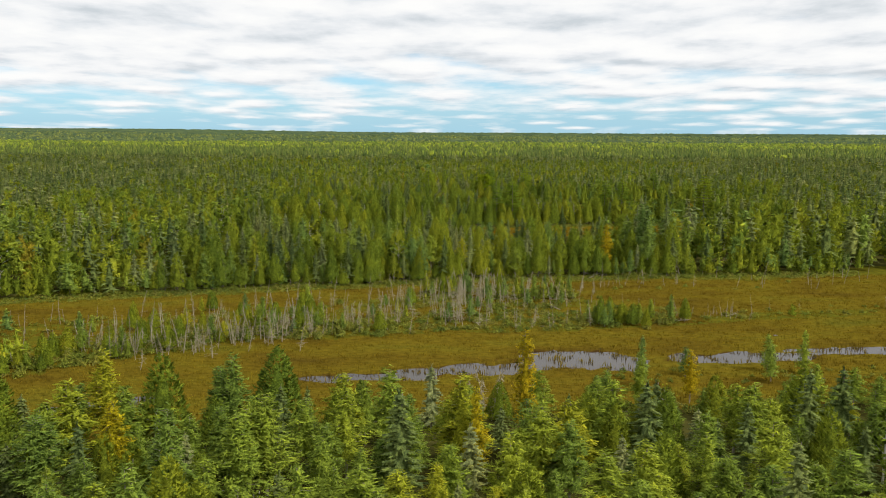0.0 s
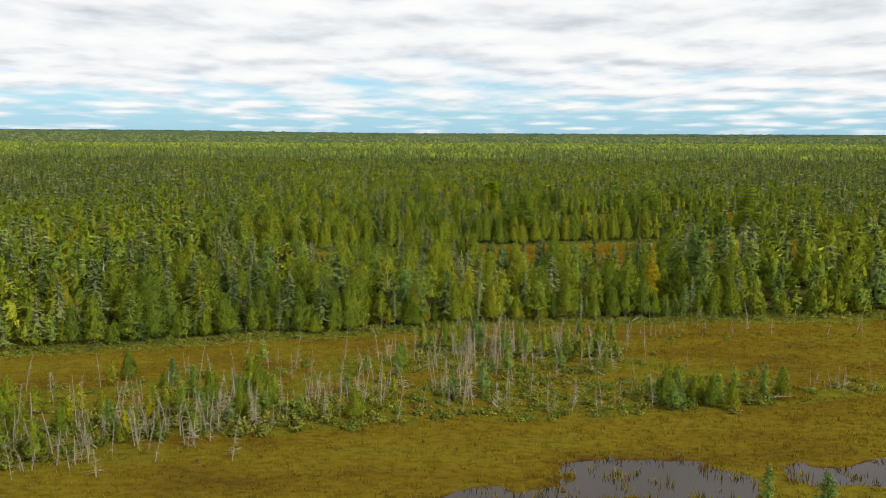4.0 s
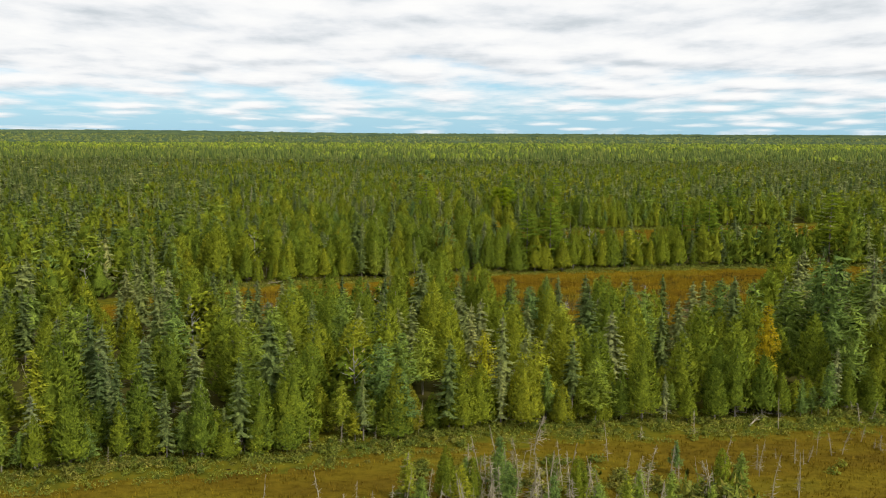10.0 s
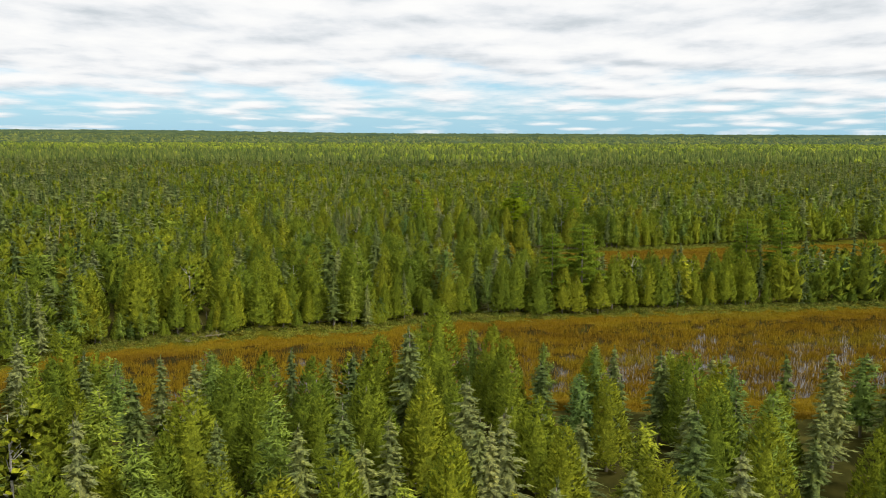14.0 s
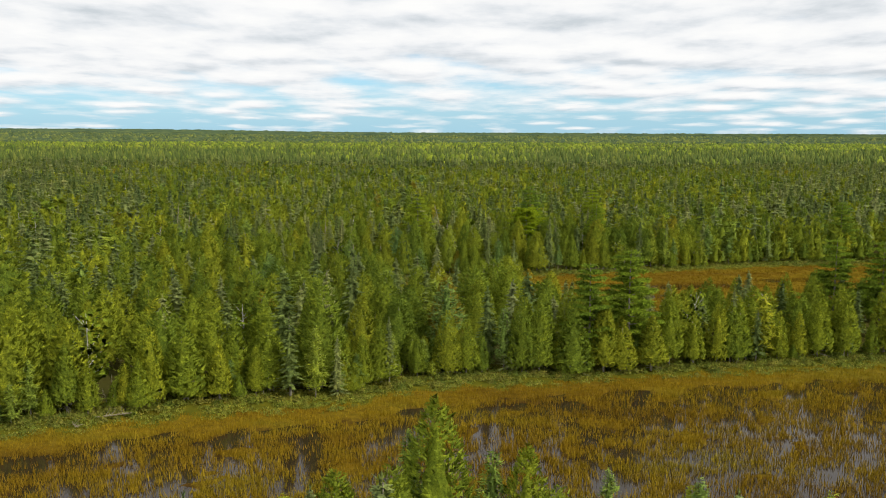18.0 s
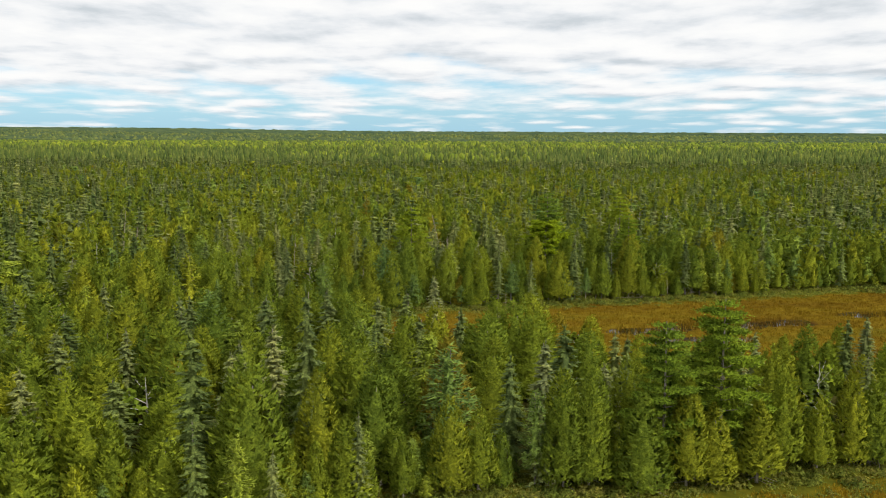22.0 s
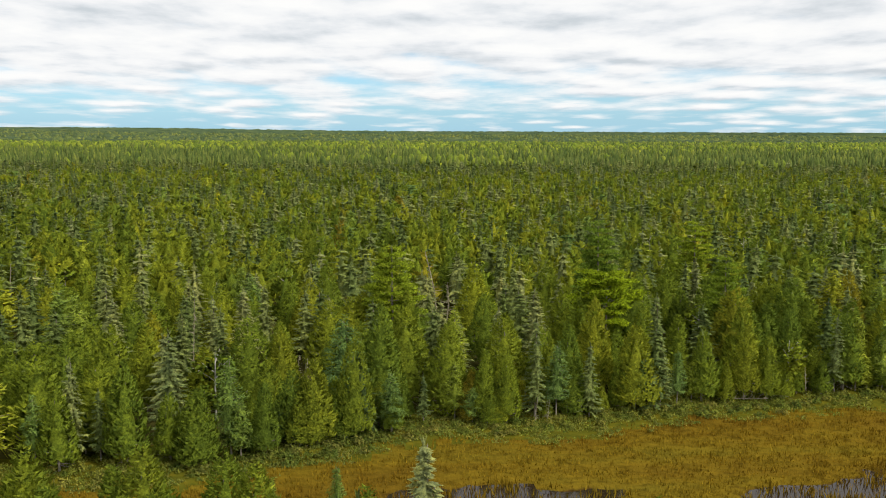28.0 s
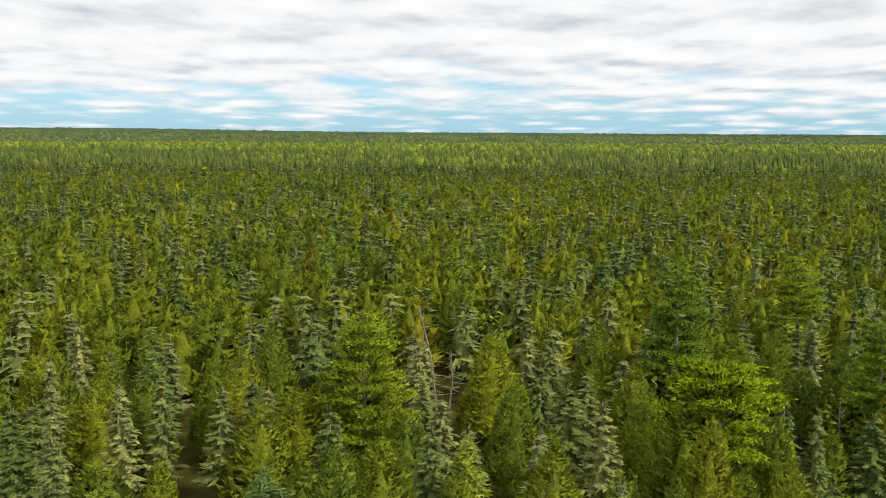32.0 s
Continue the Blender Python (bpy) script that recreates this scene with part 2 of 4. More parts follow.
MARSH = marsh_material("ochre_sedge_ground", (1.0, 1.0, 1.0))
MARSH_OLIVE = marsh_material("olive_sedge_ground", (0.84, 0.94, 1.0))
FLOOR = plain_ground("forest_floor", [(0.3, (0.040, 0.042, 0.011)), (0.7, (0.085, 0.076, 0.018))], 0.5)
FRINGE = plain_ground("green_bog_herbs", [(0.3, (0.062, 0.066, 0.008)), (0.5, (0.095, 0.092, 0.009)), (0.7, (0.145, 0.118, 0.010))], 0.8)
# canopy green shifted to blue: haze of the horizon painted into the colour
FAR_WOOD = plain_ground("far_woodland_canopy", [(0.32, (0.042, 0.070, 0.040)), (0.5, (0.070, 0.100, 0.048)), (0.68, (0.120, 0.145, 0.050))], 0.012)


def sedge_material(name, tint):
    m, nt, b = material(name, 0.9, 0.0)
    at = nt.nodes.new("ShaderNodeAttribute")
    at.attribute_name = "tree_number"
    a = noise_at(nt, 0.055, 5.0, 0.6, (0.6, 1.6, 1))
    col = ramp_node(nt, a, [(0.28, (0.1334, 0.0797, 0.0107)), (0.42, (0.1916, 0.1179, 0.0107)), (0.55, (0.2244, 0.1515, 0.0121)), (0.68, (0.1916, 0.1526, 0.0154)), (0.8, (0.1382, 0.1306, 0.0182))])
    v = ramp_node(nt, at.outputs["Fac"], [(0.0, (0.75, 0.72, 0.72)), (0.6, (1, 1, 1)), (1.0, (1.25, 1.22, 1.2))])
    nt.links.new(mixed(nt, mixed(nt, col, v, 1.0, "MULTIPLY"), tint, 1.0, "MULTIPLY"), b.inputs["Base Color"])
    return m


SEDGE = sedge_material("ochre_sedge_blades", (1.0, 1.0, 1.0))
SEDGE_GOLD = sedge_material("golden_sedge_blades", (1.22, 1.26, 1.05))
SEDGE_OLIVE = sedge_material("olive_sedge_blades", (0.84, 0.94, 1.0))


def water_material():
    m, nt, b = material("dark_bog_water", 0.07, 0.36)
    b.inputs["Base Color"].default_value = (0.026, 0.017, 0.009, 1)
    b.inputs["IOR"].default_value = 1.33
    bump = nt.nodes.new("ShaderNodeBump")
    bump.inputs["Distance"].default_value = 0.015
    bump.inputs["Strength"].default_value = 0.35
    nt.links.new(noise_at(nt, 1.8, 3.0), bump.inputs["Height"])
    nt.links.new(bump.outputs[0], b.inputs["Normal"])
    return m


WATER = water_material()


# ---------------------------------------------------------------- mesh helpers
def mesh_of(name, V, F, mats, slots=None, number=None, smooth=False, normals=None):
    me = bpy.data.meshes.new(name)
    V, F = np.asarray(V, np.float32), np.asarray(F, np.int32)
    k = F.shape[1]
    me.vertices.add(len(V))
    me.vertices.foreach_set("co", V.ravel())
    me.loops.add(F.size)
    me.loops.foreach_set("vertex_index", F.ravel())
    me.polygons.add(len(F))
    me.polygons.foreach_set("loop_start", np.arange(0, F.size, k, dtype=np.int32))
    for m in mats:
        me.materials.append(m)
    if slots is not None:
        me.polygons.foreach_set("material_index", np.asarray(slots, np.int32))
    me.update(calc_edges=True)
    me.polygons.foreach_set("use_smooth", np.full(len(F), smooth))
    if normals is not None:
        at = me.attributes.new("custom_normal", "FLOAT_VECTOR", "POINT")
        at.data.foreach_set("vector", np.asarray(normals, np.float32).ravel())
        me.polygons.foreach_set("use_smooth", np.full(len(F), True))
    if number is not None:
        at = me.attributes.new("tree_number", "FLOAT", "POINT")
        at.data.foreach_set("value", np.asarray(number, np.float32))
    return me


def unit(a):
    return a / np.maximum(np.linalg.norm(a, axis=-1, keepdims=True), 1e-6)


def kites(P, D, W, L, rs, face=None):
    """Small leaf sprays: one kite of two triangles at each point P along D."""
    n = len(P)
    D = unit(D)
    S = unit(np.cross(D, unit(rs.normal(size=(n, 3))) if face is None else unit(face)))
    L, W = np.asarray(L).reshape(-1, 1) * np.ones((n, 1)), np.asarray(W).reshape(-1, 1) * np.ones((n, 1))
    sag = np.array([[0, 0, -1.0]]) * L * 0.12
    V = np.stack([P - D * L * 0.3, P + D * L * 0.15 + S * W * 0.5, P + D * L * 0.7 + sag, P + D * L * 0.15 - S * W * 0.5], 1).reshape(-1, 3)
    b = np.arange(n)[:, None] * 4
    F = np.concatenate([b + [0, 1, 2], b + [0, 2, 3]], 0)
    return V, F


def sprays(P, D, W, L, rs, face):
    """Fine pointed sprigs: one triangle at each point P along D."""
    n = len(P)
    D = unit(D)
    S = unit(np.cross(D, unit(face)))
    L, W = np.asarray(L).reshape(-1, 1) * np.ones((n, 1)), np.asarray(W).reshape(-1, 1) * np.ones((n, 1))
    foot = P - D * L * 0.35
    tip = P + D * L * 0.65 - np.array([[0, 0, 0.10]]) * L
    V = np.stack([foot - S * W * 0.5, foot + S * W * 0.5, tip], 1).reshape(-1, 3)
    return V, np.arange(3 * n).reshape(-1, 3)


def rods(A, B, ra, rb, sides=4):
    """Tapered sticks from A to B."""
    n = len(A)
    D = unit(B - A)
    up = np.where(np.abs(D[:, 2:3]) > 0.9, np.array([[1.0, 0, 0]]), np.array([[0, 0, 1.0]]))
    S = unit(np.cross(D, up))
    T = np.cross(D, S)
    ang = np.arange(sides) * 2 * np.pi / sides
    ring = np.cos(ang)[None, :, None] * S[:, None] + np.sin(ang)[None, :, None] * T[:, None]
    ra, rb = np.asarray(ra).reshape(-1, 1, 1), np.asarray(rb).reshape(-1, 1, 1)
    V = np.concatenate([A[:, None] + ring * ra, B[:, None] + ring * rb], 1).reshape(-1, 3)
    i = np.arange(sides)
    j = (i + 1) % sides
    q = np.concatenate([np.stack([i, j, j + sides], 1), np.stack([i, j + sides, i + sides], 1)], 0)
    F = (np.arange(n)[:, None, None] * 2 * sides + q[None]).reshape(-1, 3)
    return V, F


ROUND = {"cedar": 0.55, "spruce": 0.42, "larch": 0.6, "golden": 0.6, "tamarack": 0.6, "pine": 0.4, "umbrella": 0.4, "birch": 0.5, "shrub": 0.5}


def crown_normals(kind, V, F):
    """Normals of a crown: those of its sprigs, drawn towards the round of the whole crown."""
    n = np.cross(V[F[:, 1]] - V[F[:, 0]], V[F[:, 2]] - V[F[:, 0]])
    N = np.zeros_like(V)
    for i in range(3):
        N[F[:, i]] = n
    N = unit(N)
    out = unit(V * np.array([1, 1, 0.0])) + np.array([0, 0, 0.45])
    N = np.where(np.sum(N * out, -1, keepdims=True) < 0, -N, N)
    q = ROUND[kind]
    return unit(unit(out) * q + N * (1 - q))


def plain_normals(V, F):
    n = np.cross(V[F[:, 1]] - V[F[:, 0]], V[F[:, 2]] - V[F[:, 0]])
    N = np.zeros_like(V)
    for i in range(3):
        np.add.at(N, F[:, i], n)
    return unit(N)


def merged(*pieces):
    Vs, Fs, o = [], [], 0
    for V, F in pieces:
        Vs.append(V)
        Fs.append(F + o)
        o += len(V)
    return np.concatenate(Vs), np.concatenate(Fs)


def core(z0, z1, R, rs, sides=7, rings=4, power=0.8, squeeze=0.62, jag=0.16):
    """The dense inside of a crown: an uneven, pointed cone, drawn in at its foot."""
    V = []
    for k in range(rings + 1):
        u = (k / rings) ** 1.1
        r = max(R * (1 - u) ** power * squeeze * (0.72 if k == 0 else 1.0), 0.03)
        a = (np.arange(sides) + 0.5 * (k % 2)) * 2 * np.pi / sides + rs.uniform(-0.2, 0.2, sides)
        rr = r * rs.uniform(1 - jag, 1 + jag, sides)
        V.append(np.stack([np.cos(a) * rr, np.sin(a) * rr, z0 + u * (z1 - z0) + rs.uniform(-0.18, 0.18, sides) * (k < rings)], 1))
    V = np.concatenate(V)
    F = []
    for k in range(rings):
        for i in range(sides):
            a, b = k * sides + i, k * sides + (i + 1) % sides
            F += [(a, b, b + sides), (a, b + sides, a + sides)]
    return V, np.array(F)


# ---------------------------------------------------------------- tree kinds (crown, trunk), each about its true size
def cedar(rs, n):
    """Dense flame-shaped crown of upright fans, with dead twigs at its foot."""
    H, R = rs.uniform(8.8, 11.4), rs.uniform(1.85, 2.5)
    z0 = rs.uniform(0.7, 1.7)
    power = rs.uniform(0.50, 0.78)
    sides, rings = (9, 8) if n > 800 else (7, 5) if n > 200 else (6, 4)
    body = core(z0, z0 + (H - z0) * 0.80, R, rs, sides, rings, power + 0.15, 0.48 if n > 300 else 0.56, 0.22)
    lumps = max(12, n // 4)
    u = np.clip(1 - rs.uniform(0.0, 1, lumps) ** 0.64, 0, 0.985)
    a = rs.uniform(0, 2 * np.pi, lumps)
    prof = R * (1 - u) ** power * np.clip(u * 4 + 0.70, 0, 1) * rs.uniform(0.84, 1.06, lumps)
    C = np.stack([np.cos(a) * prof, np.sin(a) * prof, z0 + u * (H - z0)], 1)
    k = rs.integers(0, lumps, n)
    out = np.stack([np.cos(a), np.sin(a), np.zeros(lumps)], 1)[k]
    along = np.stack([-np.sin(a), np.cos(a), np.zeros(lumps)], 1)[k]
    size = (2000.0 / n) ** 0.40 * (0.62 + 0.42 * (prof / R)[k])
    fan = rs.uniform(-1, 1, (n, 1))
    up = np.array([[0, 0, 1.0]])
    P = C[k] + along * fan * (0.12 + 0.26 * (prof / R)[k])[:, None] + up * rs.uniform(-0.35, 0.40, (n, 1)) + out * rs.uniform(-0.16, 0.14, (n, 1))
    D = out * 0.30 + up * rs.uniform(0.4, 1.0, (n, 1)) + along * fan * 0.65 + rs.normal(size=(n, 3)) * 0.16
    face = out + up * 0.40 + rs.normal(size=(n, 3)) * 0.42
    leaf = sprays(P, D, rs.uniform(0.19, 0.32, n) * size, rs.uniform(0.42, 0.74, n) * size, rs, face)
    trunk = stem(H * 0.8, 0.16, rs)
    if n > 200:
        m = 16
        t, b = rs.uniform(0.25, z0 + 1.4, m), rs.uniform(0, 2 * np.pi, m)
        ln = rs.uniform(0.5, 1.0, m) * R * 0.9
        A = np.stack([np.zeros(m), np.zeros(m), t], 1)
        B = np.stack([np.cos(b) * ln, np.sin(b) * ln, t + rs.uniform(-0.45, 0.15, m)], 1)
        trunk = merged(trunk, rods(A, B, 0.035, 0.012, 3))
    return merged(body, leaf), trunk


def stem(H, r, rs, lean=0.15):
    top = np.array([rs.uniform(-lean, lean), rs.uniform(-lean, lean), H])
    mid = top * 0.5 + np.array([rs.uniform(-0.1, 0.1), rs.uniform(-0.1, 0.1), 0])
    A = np.array([[0, 0, -0.3], mid])
    B = np.array([mid, top])
    return rods(A, B, [r, r * 0.62], [r * 0.62, r * 0.15], 5)


def spruce(rs, n):
    """Slender spire of drooping boughs with gaps between the whorls."""
    H, R = rs.uniform(9.4, 12.4), rs.uniform(1.35, 1.95)
    z0 = rs.uniform(1.0, 2.4)
    tiers, per = (21, 7) if n > 1200 else (18, 6) if n > 800 else (14, 6) if n > 200 else (9, 4)
    m = tiers * per
    each = max(1, n // m)
    t = (np.repeat(np.arange(tiers), per) + rs.uniform(-0.3, 0.3, m)) / tiers
    t = np.clip(t, 0, 0.99)
    a = rs.uniform(0, 2 * np.pi, m)
    r = (R * (1 - t) ** 0.8 + 0.10) * rs.uniform(0.55, 1.15, m)
    zb = z0 + t * (H - z0 - 0.5)
    size = (1250.0 / n) ** 0.42
    P, D, W, L = [], [], [], []
    for j in range(each):
        f = 0.22 + 0.78 * (j + rs.uniform(0.2, 1.0, m)) / each
        turn = (-1) ** j * rs.uniform(0.15, 0.85, m)
        z = zb - 0.34 * r * f + 0.16 * r * f * f
        P.append(np.stack([np.cos(a) * r * f, np.sin(a) * r * f, z], 1) + rs.normal(size=(m, 3)) * 0.05)
        D.append(np.stack([np.cos(a + turn), np.sin(a + turn), rs.uniform(-0.4, 0.15, m)], 1))
        W.append(rs.uniform(0.20, 0.34, m) * size)
        L.append((0.30 + 0.24 * r) * rs.uniform(0.8, 1.2, m) * size)
    P, D, W, L = np.concatenate(P), np.concatenate(D), np.concatenate(W), np.concatenate(L)
    face = np.array([0, 0, 1.0]) + rs.normal(size=P.shape) * 0.3 + unit(P * np.array([1, 1, 0])) * 0.55
    leaf = sprays(P, D, W, L, rs, face)
    tip = sprays(np.array([[0, 0, H - 0.6]] * 6), rs.normal(size=(6, 3)) * 0.16 + np.array([0, 0, 1]), 0.20, 1.1, rs, rs.normal(size=(6, 3)))
    inner = core(z0 + 0.3, H - 0.6, R, rs, 6 if n > 200 else 5, 5 if n > 200 else 3, 0.85, 0.42 if n > 200 else 0.55, 0.3)
    trunk = stem(H * 0.95, 0.14, rs)
    if n > 200:
        k = 12
        t, b = rs.uniform(0.6, z0 + 0.8, k), rs.uniform(0, 2 * np.pi, k)
        ln = rs.uniform(0.3, 0.9, k)
        A = np.stack([np.zeros(k), np.zeros(k), t], 1)
        trunk = merged(trunk, rods(A, A + np.stack([np.cos(b) * ln, np.sin(b) * ln, -0.3 * ln], 1), 0.025, 0.010, 3))
    return merged(inner, leaf, tip), trunk


def larch(rs, n):
    """Feathery see-through crown of level, slightly rising boughs on a straight stem."""
    H, R = rs.uniform(8.6, 11.2), rs.uniform(1.9, 2.6)
    z0 = rs.uniform(1.4, 2.6)
    nb = 52 if n > 800 else 34 if n > 200 else 14
    t = np.clip((np.arange(nb) + rs.uniform(-0.4, 0.4, nb)) / nb, 0, 0.985)
    a = np.cumsum(rs.uniform(1.6, 3.2, nb))
    r = (R * (1 - t) ** 0.72 * np.clip(0.7 + 2 * t, 0, 1) + 0.20) * rs.uniform(0.55, 1.12, nb)
    zb = z0 + t * (H - z0)
    k = rs.choice(nb, n, p=r / r.sum())
    f = rs.uniform(0.12, 1.0, n) ** 0.8
    aside = rs.normal(size=n) * 0.26 * np.sin(np.pi * np.clip(f, 0, 0.9)) * (0.5 + r[k] * 0.5)
    ca, sa = np.cos(a[k]), np.sin(a[k])
    P = np.stack([ca * r[k] * f - sa * aside, sa * r[k] * f + ca * aside, zb[k] + 0.16 * f * r[k]], 1) + rs.normal(size=(n, 3)) * np.array([0.10, 0.10, 0.20])
    D = np.stack([ca, sa, np.full(n, 0.15)], 1) + rs.normal(size=(n, 3)) * 0.55
    size = (1500.0 / n) ** 0.45
    face = np.array([0, 0, 0.9]) + rs.normal(size=P.shape) * 0.5 + unit(P * np.array([1, 1, 0])) * 0.5
    leaf = sprays(P, D, rs.uniform(0.12, 0.20, n) * size, rs.uniform(0.42, 0.78, n) * size, rs, face)
    inner = core(z0 + 0.4, H - 0.5, R, rs, 7 if n > 200 else 5, 6 if n > 200 else 4, 0.8, 0.32 if n > 200 else 0.55, 0.4)
    A = np.stack([np.zeros(nb), np.zeros(nb), zb - 0.05], 1)
    B = np.stack([np.cos(a) * r * 0.8, np.sin(a) * r * 0.8, zb + 0.12 * r], 1)
    trunk = stem(H * 0.97, 0.13, rs)
    return merged(inner, leaf), merged(trunk, rods(A, B, 0.03, 0.010, 3)) if n > 200 else trunk


def pine(rs, n, foot=(2.8, 4.0), height=(14.5, 16.5), reach=(3.5, 4.3), dome=False):
    """White pine: heavy boughs that carry flat pads of needles, in storeys."""
    H, R, z0 = rs.uniform(*height), rs.uniform(*reach), rs.uniform(*foot)
    nb = 24 if dome else 42
    t = np.linspace(0, 1, nb)
    a = np.cumsum(rs.uniform(1.9, 2.7, nb))
    form = np.sqrt(np.clip(1 - (t * 0.96) ** 2, 0, 1)) if dome else np.clip(0.62 + 1.3 * t, 0, 1) * (1 - t) ** 0.62
    r = R * form * rs.uniform(0.60, 1.15, nb) + 0.45
    whorls = 8 if dome else 12
    zb = z0 + (np.round(t * whorls) / whorls) ** (0.8 if dome else 1.0) * (H - z0 - 0.7) + rs.uniform(-0.12, 0.12, nb)
    lift = 0.30 if dome else 0.13
    k = rs.choice(nb, n, p=r ** 1.3 / np.sum(r ** 1.3))
    pads = 4
    where = 0.38 + 0.62 * (np.arange(pads) + 0.5) / pads
    off = rs.normal(size=(nb, pads)) * 0.45
    q = rs.integers(0, pads, n)
    f = where[q]
    aside = off[k, q] * (0.5 + 0.5 * r[k] / R) + rs.normal(size=n) * 0.48
    rad = r[k] * f + rs.normal(size=n) * 0.42
    hump = np.abs(rs.normal(size=n)) * 0.11 - 0.08
    P = np.stack([np.cos(a[k]) * rad - np.sin(a[k]) * aside, np.sin(a[k]) * rad + np.cos(a[k]) * aside, zb[k] + lift * r[k] * f * f + hump - 0.10 * np.abs(aside)], 1)
    D = rs.normal(size=P.shape) * 0.45 + np.array([0, 0, 0.55]) + unit(P * np.array([1, 1, 0])) * 0.7
    face = np.array([0, 0, 0.8]) + rs.normal(size=P.shape) * 0.45 + unit(P * np.array([1, 1, 0])) * 0.5
    size = (14000.0 / n) ** 0.45
    leaf = sprays(P, D, 0.19 * size, rs.uniform(0.36, 0.62, n) * size, rs, face)
    A = np.stack([np.zeros(nb), np.zeros(nb), zb - 0.2], 1)
    B = np.stack([np.cos(a) * r * 0.9, np.sin(a) * r * 0.9, zb + lift * 0.8 * r], 1)
    return leaf, merged(stem(H * 0.97, 0.22, rs), rods(A, B, 0.07, 0.02, 3))


def umbrella(rs, n):
    return pine(rs, n, (6.8, 7.4), (12.6, 13.4), (3.9, 4.2), True)


def stump(rs, n):
    """A grey rotten stump."""
    return None, merged(rods(np.array([[0, 0, -0.6], [0.02, 0, 0.25]]), np.array([[0.02, 0, 0.25], [0.1, 0.05, 0.75]]), [0.42, 0.30], [0.30, 0.20], 9))


def log(rs, n):
    """A fallen dead tree, half on its branches."""
    L = rs.uniform(3.0, 5.5)
    A, B = np.array([[0.0, 0, 0.12]]), np.array([[L, rs.normal() * 0.3, rs.uniform(0.3, 0.9)]])
    trunk = rods(A, B, [0.11], [0.03], 6)
    t = rs.uniform(0.25, 0.97, n)
    ln = rs.uniform(0.3, 1.3, n) * (1.2 - t)
    C = A + (B - A) * t[:, None]
    a = rs.uniform(0, np.pi, n)
    D = C + np.stack([ln * 0.5, np.cos(a) * ln, np.sin(a) * ln * 0.9], 1)
    return rods(C, D, 0.03, 0.008, 3), trunk


def birch(rs, n):
    H, R = rs.uniform(8.5, 11.0), rs.uniform(1.7, 2.4)
    nb = 14
    t = rs.uniform(0.3, 1.0, nb)
    a = rs.uniform(0, 2 * np.pi, nb)
    r = R * np.sin(np.pi * np.clip((t - 0.15), 0, 1)) * rs.uniform(0.6, 1.05, nb)
    A = np.stack([np.zeros(nb), np.zeros(nb), H * t * 0.75], 1)
    B = np.stack([np.cos(a) * r, np.sin(a) * r, H * t * 0.93], 1)
    k = rs.integers(0, nb, n)
    P = A[k] + (B[k] - A[k]) * rs.uniform(0.4, 1.1, (n, 1)) + rs.normal(size=(n, 3)) * 0.42
    size = np.sqrt(520.0 / n)
    leaf = kites(P, rs.normal(size=(n, 3)), rs.uniform(0.25, 0.4, n) * size, rs.uniform(0.35, 0.55, n) * size, rs)
    return leaf, merged(stem(H * 0.9, 0.11, rs), rods(A, B, 0.05, 0.015, 3))


def shrub(rs, n):
    H, R = rs.uniform(0.7, 1.3), rs.uniform(0.8, 1.3)
    a, e = rs.uniform(0, 2 * np.pi, n), np.arcsin(rs.uniform(0.0, 1, n))
    lobe = 0.75 + 0.25 * np.sin(a * 3 + rs.uniform(0, 6))
    f = rs.uniform(0.55, 1.05, n) * lobe
    P = np.stack([np.cos(a) * np.cos(e) * R * f, np.sin(a) * np.cos(e) * R * f, np.sin(e) * H * f + 0.1], 1)
    size = (120.0 / n) ** 0.4
    face = P * np.array([1, 1, 1.6]) + rs.normal(size=(n, 3)) * 0.3 + np.array([0, 0, 0.4])
    return sprays(P, rs.normal(size=(n, 3)) + np.array([0, 0, 0.7]), 0.17 * size, rs.uniform(0.24, 0.44, n) * size, rs, face), None


def snag(rs, n):
    H = rs.uniform(3.2, 6.5)
    lean = rs.normal(size=2) * 0.10 * H
    top = np.array([lean[0], lean[1], H])
    mid = top * 0.5 + np.array([*(rs.normal(size=2) * 0.08), 0])
    r = rs.uniform(0.042, 0.085)
    trunk = rods(np.array([[0, 0, -0.3], mid]), np.array([mid, top]), [r, r * 0.7], [r * 0.7, r * rs.uniform(0.15, 0.5)], 5)
    t = rs.uniform(0.12, 0.97, n)
    a = rs.uniform(0, 2 * np.pi, n)
    bushy = rs.uniform(0.4, 1.15)
    ln = (1.25 * (1 - t) + 0.2) * rs.uniform(0.25, 1.1, n) * bushy
    A = np.outer(t, top) + np.array([0, 0, 0])
    B = A + np.stack([np.cos(a) * ln, np.sin(a) * ln, rs.uniform(-0.35, 0.25, n)], 1)
    return rods(A, B, 0.026, 0.010, 3), trunk


KINDS = {"golden": larch, "tamarack": larch, "umbrella": umbrella, "log": log, "stump": stump, "cedar": cedar, "spruce": spruce, "larch": larch, "pine": pine, "birch": birch, "shrub": shrub, "snag": snag}


# ---------------------------------------------------------------- the plan: shores of the three bogs, from west to east
def shore(*pts):
    xs, ys = zip(*pts)
    return lambda x: np.interp(x, xs, ys)


